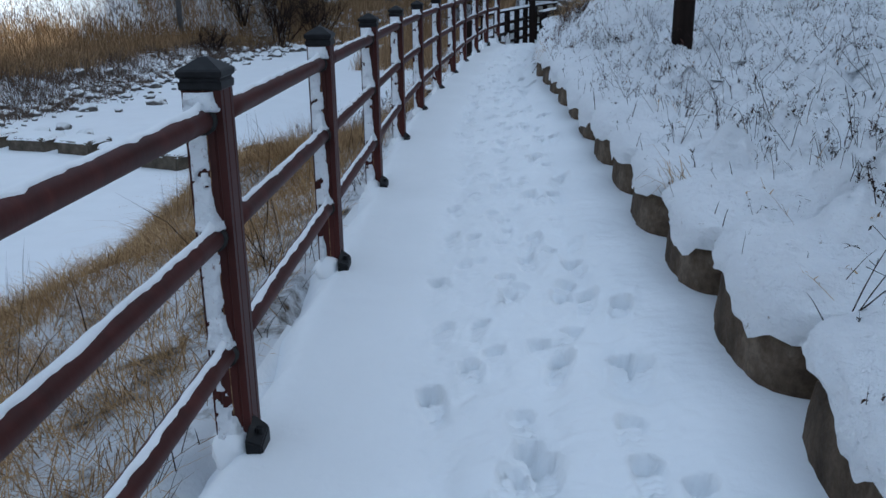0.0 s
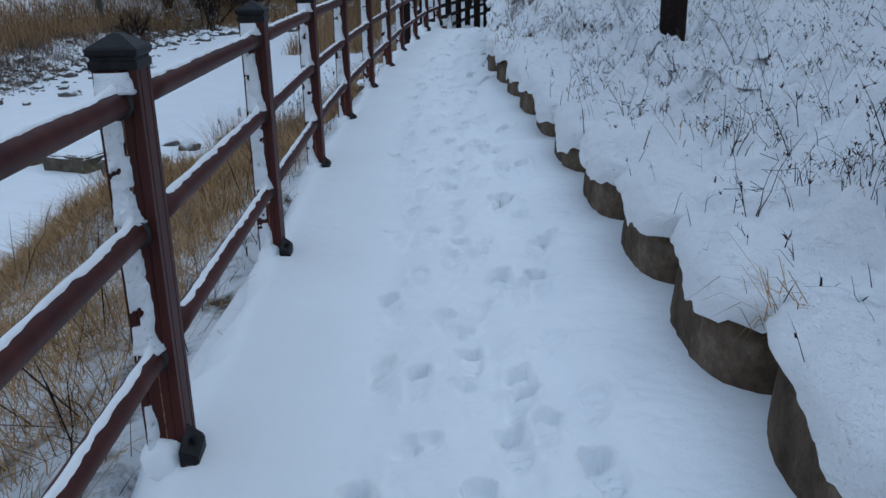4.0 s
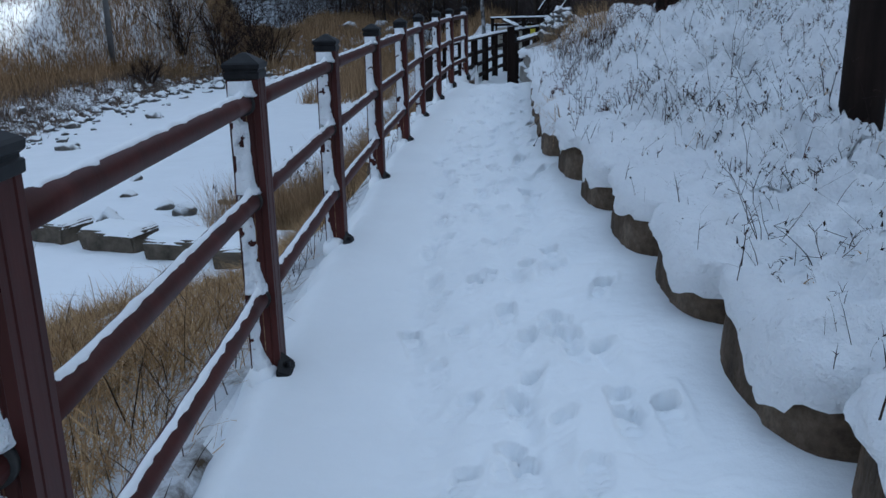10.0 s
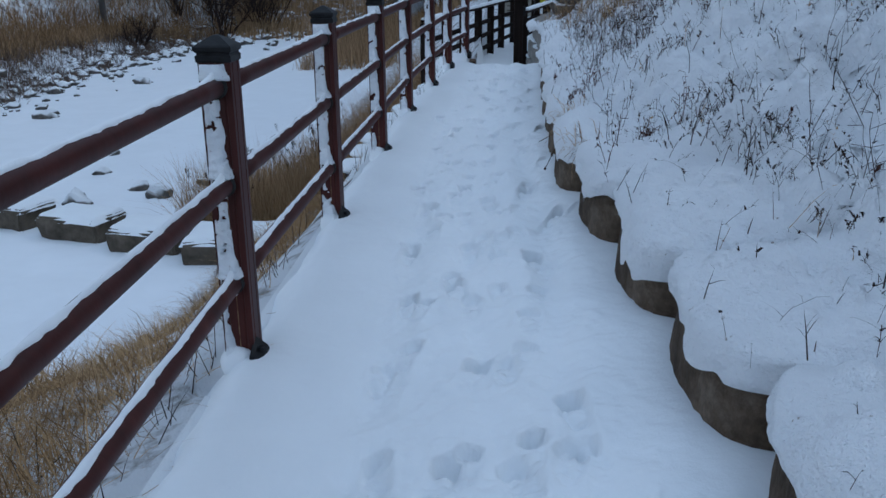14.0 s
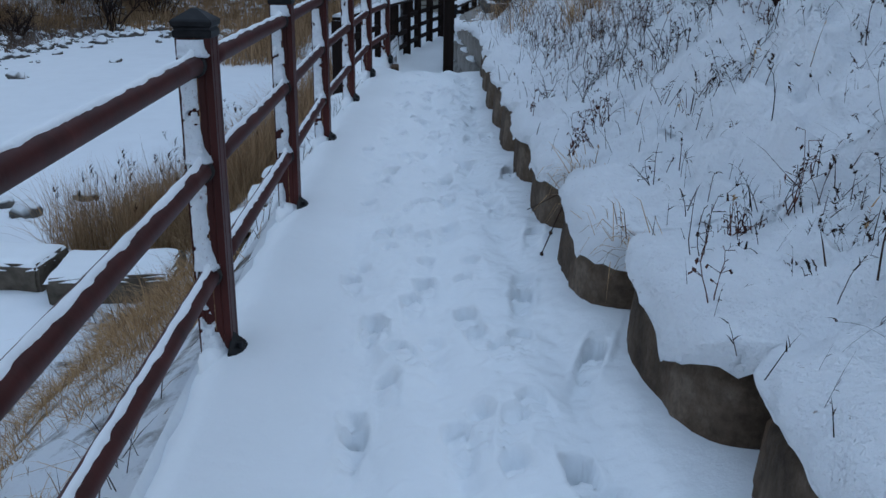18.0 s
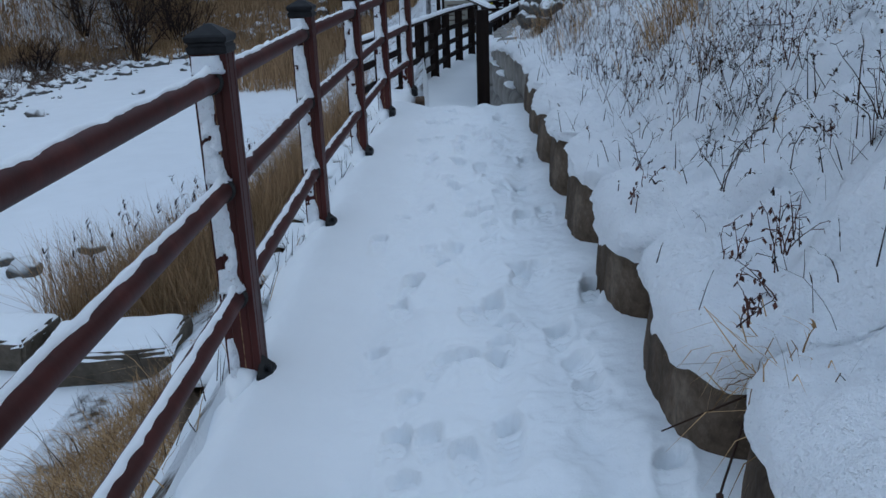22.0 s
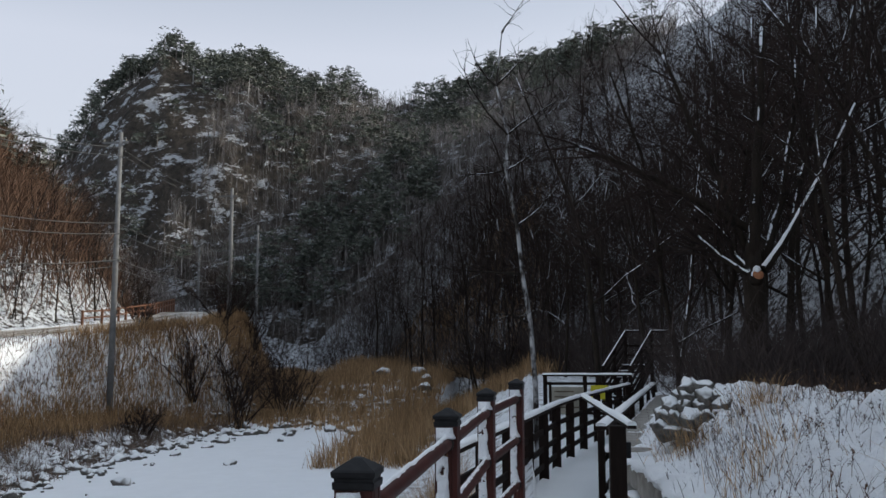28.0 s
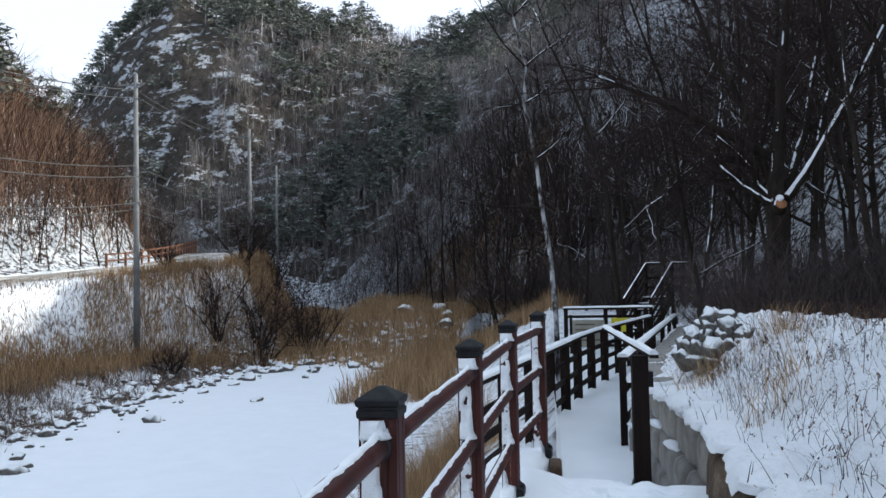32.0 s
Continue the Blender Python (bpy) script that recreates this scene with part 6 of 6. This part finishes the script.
for n_, (a, b, c, rad) in enumerate(BOUGHS):
    a, b, c = Vector(a), Vector(b), Vector(c)
    pts = []
    for i in range(9):
        t = i / 8
        p = a * (1 - t) ** 2 + b * 2 * t * (1 - t) + c * t * t
        pts.append(p + Vector((r.normal(0, 0.03), r.normal(0, 0.03), 0)))
    h.tube(pts, [rad * (1 - 0.62 * i / 8) for i in range(9)], 8)
    if n_ < 3:
        up = [p + Vector((-0.01, -rad * 0.45 * (1 - 0.6 * i / 8), rad * 0.62 * (1 - 0.6 * i / 8))) for i, p in enumerate(pts)]
        sn.tube(up, [rad * 0.5 * (1 - 0.55 * i / 8) * r.uniform(0.8, 1.15) for i in range(9)], 7)
    for q in range(16):
        i = r.randint(3, 9)
        d = (c - b).normalized() + Vector((r.normal(0, 0.6), r.normal(0, 0.6), r.normal(0.1, 0.4)))
        bp, bd = branch(tw, r, pts[i], d, r.uniform(0.8, 2.4), 0.026, 4, 4, 0.02, 0.2)
        for s in range(6):
            o = bp[r.randint(1, 5)]
            branch(tw, r, o, bd + Vector((r.normal(0, 0.7), r.normal(0, 0.7), r.normal(0, 0.4))), r.uniform(0.3, 1.0), 0.009, 3, 3, 0.02, 0.2)
part_mesh("trunk", h.mesh("trunk", BARK), big)
part_mesh("crown", tw.mesh("crown", TWIG), big)
part_mesh("limb_snow", sn.mesh("limb_snow", SNOW), big, "thick snow along the lower limbs")
stub = Heap()
stub.tube([(0, -0.1, 2.85), (0, -0.36, 2.98)], [0.15, 0.14], 12)
part_mesh("stub", stub.mesh("stub", BARK), big)
face = Heap()
face.tube([(0, -0.352, 2.976), (0, -0.372, 2.986)], [0.115, 0.11], 12)
part_mesh("cut_face", face.mesh("cut_face", CUT), big, "orange freshly sawn cut")
cap_s = Heap()
cap_s.tube([(0.05, -0.12, 3.06), (0.0, -0.26, 3.10), (-0.02, -0.37, 3.08)], [0.07, 0.085, 0.05], 8)
part_mesh("stub_snow", cap_s.mesh("stub_snow", SNOW), big, "snow on the sawn stub")

# slender pale tree by the boardwalk
pale = empty("slender_tree", pose(-0.25, 30.9, -0.84), "slender crooked tree with snow along its pale trunk", "tree")
h, tw = Heap(), Heap()
pts = [Vector(p) for p in ((0, 0, -0.5), (-0.02, 0, 1.5), (-0.12, 0, 3.0), (-0.30, 0, 4.2), (-0.42, 0, 5.4), (-0.68, 0, 6.8), (-0.62, 0, 7.7), (-0.9, 0.1, 9.0), (-0.75, 0.1, 10.4))]
h.tube(pts, [0.07, 0.065, 0.058, 0.052, 0.047, 0.04, 0.033, 0.024, 0.012], 9)
for i, (dx, dz, L) in ((3, (-1.0, 0.1, 2.2)), (5, (-1.0, 0.05, 1.5)), (6, (1.0, 1.0, 1.6)), (6, (-0.9, 0.9, 2.0)), (7, (0.8, 1.1, 1.4)), (7, (-0.8, 0.6, 1.6)), (4, (0.9, 0.6, 1.2)), (5, (0.8, 0.5, 1.3)), (2, (-0.9, 0.4, 1.0)), (8, (0.5, 1, 1.0))):
    bp, bd = branch(tw, r, pts[i], Vector((dx, r.normal(0, 0.4), dz)), L, 0.028, 5, 5, 0.03, 0.15)
    for s in range(9):
        branch(tw, r, bp[r.randint(1, 6)], bd + Vector((r.normal(0, 0.8), r.normal(0, 0.8), r.normal(0.1, 0.5))), r.uniform(0.3, 0.9), 0.008, 3, 3, 0.02, 0.2)
part_mesh("trunk", h.mesh("trunk", BIRCH), pale)
part_mesh("crown", tw.mesh("crown", BARK), pale)

# pale-streaked trunks near the stair
for x, y, s, k in ((3.1, 31.5, 1.0, 1), (3.55, 33.0, 1.15, 3), (4.1, 31.2, 1.1, 5), (5.6, 30.5, 1.1, 2), (6.4, 29.0, 1.05, 0), (7.2, 31.0, 1.2, 4), (5.1, 35.0, 1.2, 6), (2.0, 40.0, 1.2, 2), (6.0, 26.5, 0.9, 5), (8.2, 27.5, 1.0, 1)):
    plant_tree(x, y, float(ground_z(x, y)) - 0.1, k, s, k * 1.3 + x, "tall leafless tree with snow-plastered trunk near the stair", "trees near the stair")

# brush on the slope behind the road and bushes by the culvert
for k in range(90):
    y = rs.uniform(50, 95)
    x = float(road_x(y)) - 4.6 - rs.uniform(0, 26) * rs.rand() ** 1.5
    plant_tree(x, y, float(ground_z(x, y)) - 0.1, k, rs.uniform(0.45, 0.85), rs.uniform(0, 6.28), "leafless roadside tree in low sun", "trees behind the road")
r0 = np.random.RandomState(95)
n = 32000
y = r0.uniform(42, 100, n)
d = 1.0 + r0.uniform(0, 34, n) * r0.rand(n) ** 0.35
keep = r0.rand(n) < 0.12 + 0.9 * sstep(2, 6, d)
y, d = y[keep], d[keep]
n = len(y)
x = road_x(y) - 4.6 - d
L = r0.uniform(1.2, 4.8, n)
P = np.stack([x, y, ground_z(x, y) - 0.05], 1)
D = np.stack([L * r0.normal(0, 0.4, n), L * r0.normal(0, 0.4, n), L], 1)
V, F = blades(P, D, 0.03 + 0.010 * L, 0.05, 96)
stuff("hillside_brush", V, F, REDBRUSH, "reddish-brown leafless brush on the sunlit slope", "brush")


def bush(x, y, seed, high, label):
    r = np.random.RandomState(seed)
    h = Heap()
    for s in range(13):
        a = r.uniform(0, 6.28)
        d = Vector((math.cos(a) * 0.5, math.sin(a) * 0.5, 1))
        bp, bd = branch(h, r, Vector((r.normal(0, 0.2), r.normal(0, 0.2), -0.2)), d, high * r.uniform(0.6, 1.1), 0.05, 4, 6, 0.01, 0.14)
        for q in range(10):
            p2, d2 = branch(h, r, bp[r.randint(2, 7)], bd + Vector((r.normal(0, 0.7), r.normal(0, 0.7), r.normal(0.2, 0.5))), high * r.uniform(0.15, 0.4), 0.018, 3, 3, 0.02, 0.2)
            for w in range(3):
                branch(h, r, p2[r.randint(1, 4)], d2 + Vector((r.normal(0, 0.8), r.normal(0, 0.8), r.normal(0.1, 0.5))), high * r.uniform(0.06, 0.18), 0.009, 3, 2, 0.02, 0.2)
    ob = new("bush", h.mesh("bush", TWIG))
    ob.location = (x, y, float(ground_z(x, y)))
    return tagged(ob, label, "bush", "bare bushes on the far bank")


for k, (x, y, hh) in enumerate(((-21.5, 62, 5.0), (-20.0, 66, 5.5), (-18.6, 63, 4.6), (-17.0, 68, 4.5), (-22.5, 70, 5.0), (-19.0, 72, 5.0), (-25.5, 64, 1.8), (-25.0, 79, 4.5), (-22.5, 77, 4.5), (-27.5, 86, 5.0), (-24.0, 88, 5.0), (-21.0, 54, 1.8))):
    bush(x, y, 500 + k, hh, "leafless dark bush beside the road embankment")

# far mountain: pines and bare woods
r0 = np.random.RandomState(97)


def far_spots(n, seed, az, rad):
    r = np.random.RandomState(seed)
    a, d = np.radians(r.uniform(*az, n)), r.uniform(*rad, n)
    return np.sin(a) * d, 10 + np.cos(a) * d


px, py = far_spots(9000, 98, (-36, 9), (112, 205))
hz = hill_far(px, py)
crestness = sstep(165, 190, np.hypot(px, py - 10))
keep = (hz > 8) & (r0.rand(len(px)) < 0.04 + 0.8 * fnoise(px, py, 13, 3) + 0.34 * crestness + 0.02 * sstep(-19, -12, np.degrees(np.arctan2(px, py - 10))))
px, py = px[keep], py[keep]
n = len(px)
m0 = 900
ly = r0.uniform(48, 98, m0)
lx = road_x(ly) - 14 - r0.uniform(0, 34, m0)
lk = (r0.rand(m0) < 0.45 + 1.2 * vnoise(lx, ly, 14)) & (np.degrees(np.arctan2(-lx, ly - 10)) > 30)
px, py = np.concatenate([px, lx[lk]]), np.concatenate([py, ly[lk]])
n = len(px)
hgt = r0.uniform(3.5, 7.5, n)
pz = ground_z(px, py)
C, T = 9, 16
ang = r0.uniform(0, 6.28, (n, C))
lev = np.sort(r0.uniform(0.45, 1.0, (n, C)), 1)
rr = (1.15 - lev) * 0.42 * hgt[:, None] * r0.uniform(0.3, 1.0, (n, C))
cx_ = px[:, None] + np.cos(ang) * rr
cy_ = py[:, None] + np.sin(ang) * rr
cz_ = pz[:, None] + lev * hgt[:, None]
cen = np.stack([cx_, cy_, cz_], -1).reshape(-1, 1, 3)
m_ = len(cen)
o = r0.normal(0, 0.5, (m_, T, 3)) * [1, 1, 0.22]
e1, e2 = r0.normal(0, 0.19, (m_, T, 3)) * [1, 1, 0.35], r0.normal(0, 0.19, (m_, T, 3)) * [1, 1, 0.6]
tri = np.stack([cen + o - e1, cen + o + e1, cen + o + e2 * 1.6], 2).reshape(-1, 3)
stuff("pine_wood", tri, np.arange(len(tri)).reshape(-1, 3), HAZY_NEEDLE, "pine trees covering the rocky mountain and its crest", "trees")
P = np.stack([px, py, pz - 0.5], 1)
D = np.stack([hgt * r0.normal(0, 0.05, n), hgt * r0.normal(0, 0.05, n), hgt * 0.95], 1)
V, F = blades(P, D, 0.09 + 0.02 * hgt, 0.0, 99)
stuff("pine_trunks", V, F, HAZY_FARTREE, "pine trunks on the mountainside", "trees")
px, py = far_spots(26000, 100, (-34, 10), (98, 200))
keep = (ground_z(px, py) > 1.0) & (px > -60) & (r0.rand(len(px)) < 0.66)
px, py = px[keep], py[keep]
n = len(px)
hgt = r0.uniform(2.2, 5.0, n)
P = np.stack([px, py, ground_z(px, py) - 0.3], 1)
D = np.stack([hgt * r0.normal(0, 0.08, n), hgt * r0.normal(0, 0.08, n), hgt], 1)
V1, F1 = blades(P, D, np.full(n, 0.11), 0.0, 101)
Vs, Fs, off = [V1], [F1], len(V1)
for q in range(5):
    P2 = P + D * r0.uniform(0.3, 0.9, n)[:, None]
    L = hgt * r0.uniform(0.18, 0.45, n)
    D2 = np.stack([L * r0.normal(0, 0.55, n), L * r0.normal(0, 0.55, n), L * r0.uniform(0.4, 1, n)], 1)
    Vq, Fq = blades(P2, D2, np.full(n, 0.07), 0.05, 102 + q)
    Vs.append(Vq)
    Fs.append(Fq + off)
    off += len(Vq)
stuff("bare_wood", np.concatenate(Vs), np.concatenate(Fs), HAZY_FARTREE, "leafless woods on the far mountainside", "trees")

# ---- road, guard rails, poles and cables ----
ry = np.arange(10, 87, 1.0)
vs, fs = [], []
for y in ry:
    c, z = float(road_x(y)), float(road_z(y)) + 0.05
    for u in np.linspace(-3.0, 3.0, 9):
        vs.append((c + u, y, z + 0.03 - 0.004 * u * u))
for i in range(len(ry) - 1):
    for k in range(8):
        a = i * 9 + k
        fs.append((a, a + 1, a + 10, a + 9))
tagged(new("road", mesh_of("road", vs, fs, ROAD)), "sunlit country road with melting snow and grit", "road", kind="structure")


def guard(name, ys_, off, label):
    g = empty(name, pose(0, 0, 0), label, "guard rail")
    prev = None
    for y in ys_:
        x, z = float(road_x(y)) + off, float(road_z(y))
        bm = bmesh.new()
        add_box(bm, (x - 0.07, y - 0.07, z - 0.4), (x + 0.07, y + 0.07, z + 1.05), 0.01)
        part("post", bm, RAILBROWN, g)
        if prev:
            for q in (0.5, 0.95):
                bm = bmesh.new()
                plank_snow(bm, (prev[0], prev[1], prev[2] + q), (x, y, z + q), 0.06, 0.12)
                part("rail", bm, RAILBROWN, g)
        prev = (x, y, z)


guard("guard_rail", np.arange(66, 98, 1.8), -3.3, "brown timber guard rail along the sunlit road's bend")
guard("guard_rail", np.arange(77, 87, 1.5), 3.4, "brown timber guard rail above the stream")


def pole_top(slope_x, y, slope_z):
    return -0.436 + slope_x * (y - 10.127), y, 1.555 + slope_z * (y - 10.127)


tops = []
for k, (sx, y, szb, szt) in enumerate(((-0.508, 56, 0.008, 0.271), (-0.361, 74, 0.0476, 0.196), (-0.327, 98, 0.054, 0.149), (-0.4005, 108, 0.048, 0.124))):
    x, _, zb = pole_top(sx, y, szb)
    zt = pole_top(sx, y, szt)[2]
    zb = min(zb, float(ground_z(x, y)))
    p = empty("utility_pole", pose(x, y, zb), "grey concrete utility pole beside the road", "pole", "utility poles")
    h = Heap()
    h.tube([(0, 0, -0.5), (0, 0, (zt - zb) / 2), (0, 0, zt - zb)], [0.19, 0.16, 0.12], 12)
    part_mesh("shaft", h.mesh("shaft", POLE), p)
    for zz, w in ((0.6, 1.1), (0.95 * (zt - zb) * 0.5, 0.7)):
        bm = bmesh.new()
        add_box(bm, (-w, -0.05, zt - zb - zz - 0.05), (w * 0.4, 0.05, zt - zb - zz + 0.05), 0.01)
        arm = part("crossarm", bm, POLE, p)
        for q in (-0.9, -0.5, 0.3):
            hh = Heap()
            hh.tube([(q * w, 0, zt - zb - zz + 0.05), (q * w, 0, zt - zb - zz + 0.22)], [0.05, 0.035], 8)
            part_mesh("insulator", hh.mesh("insulator", BOARD), arm)
    tops.append(Vector((x, y, zt)))


def cable(a, b, sag, label):
    h = Heap()
    pts = []
    for i in range(17):
        t = i / 16
        pts.append(Vector(a).lerp(Vector(b), t) - Vector((0, 0, 4 * sag * t * (1 - t))))
    h.tube(pts, [0.026] * 17, 4)
    tagged(new("cable", h.mesh("cable", WIRE)), label, "cable", "overhead cables")


back = Vector((-22.0, 14.0, tops[0].z - 0.6))
for dz, q in ((-0.9, 0.0), (-1.4, 0.6), (-5.3, 0.0), (-5.9, 0.5), (-7.4, 0.4), (-7.8, -0.4)):
    cable(back + Vector((q, 0, dz if dz < -3 else dz - 2.2)), tops[0] + Vector((q * 0.4, 0, dz)), 1.5, "overhead cable sagging along the road")
    cable(tops[0] + Vector((q * 0.4, 0, dz)), tops[1] + Vector((q * 0.4, 0, dz)), 0.5, "overhead cable between utility poles")
for dz in (-0.5, -3.0):
    cable(tops[1] + Vector((0, 0, dz)), tops[2] + Vector((0, 0, dz)), 0.5, "overhead cable between distant poles")

# culvert headwall under the road
bm = bmesh.new()
add_box(bm, (-27.6, 69.6, -0.6), (-26.0, 70.0, 1.2), 0.05, Matrix.Rotation(0.6, 4, 'Y'))
thing("culvert_wall", bm, CONC_GREY, "leaning concrete culvert wall in the embankment", "wall")
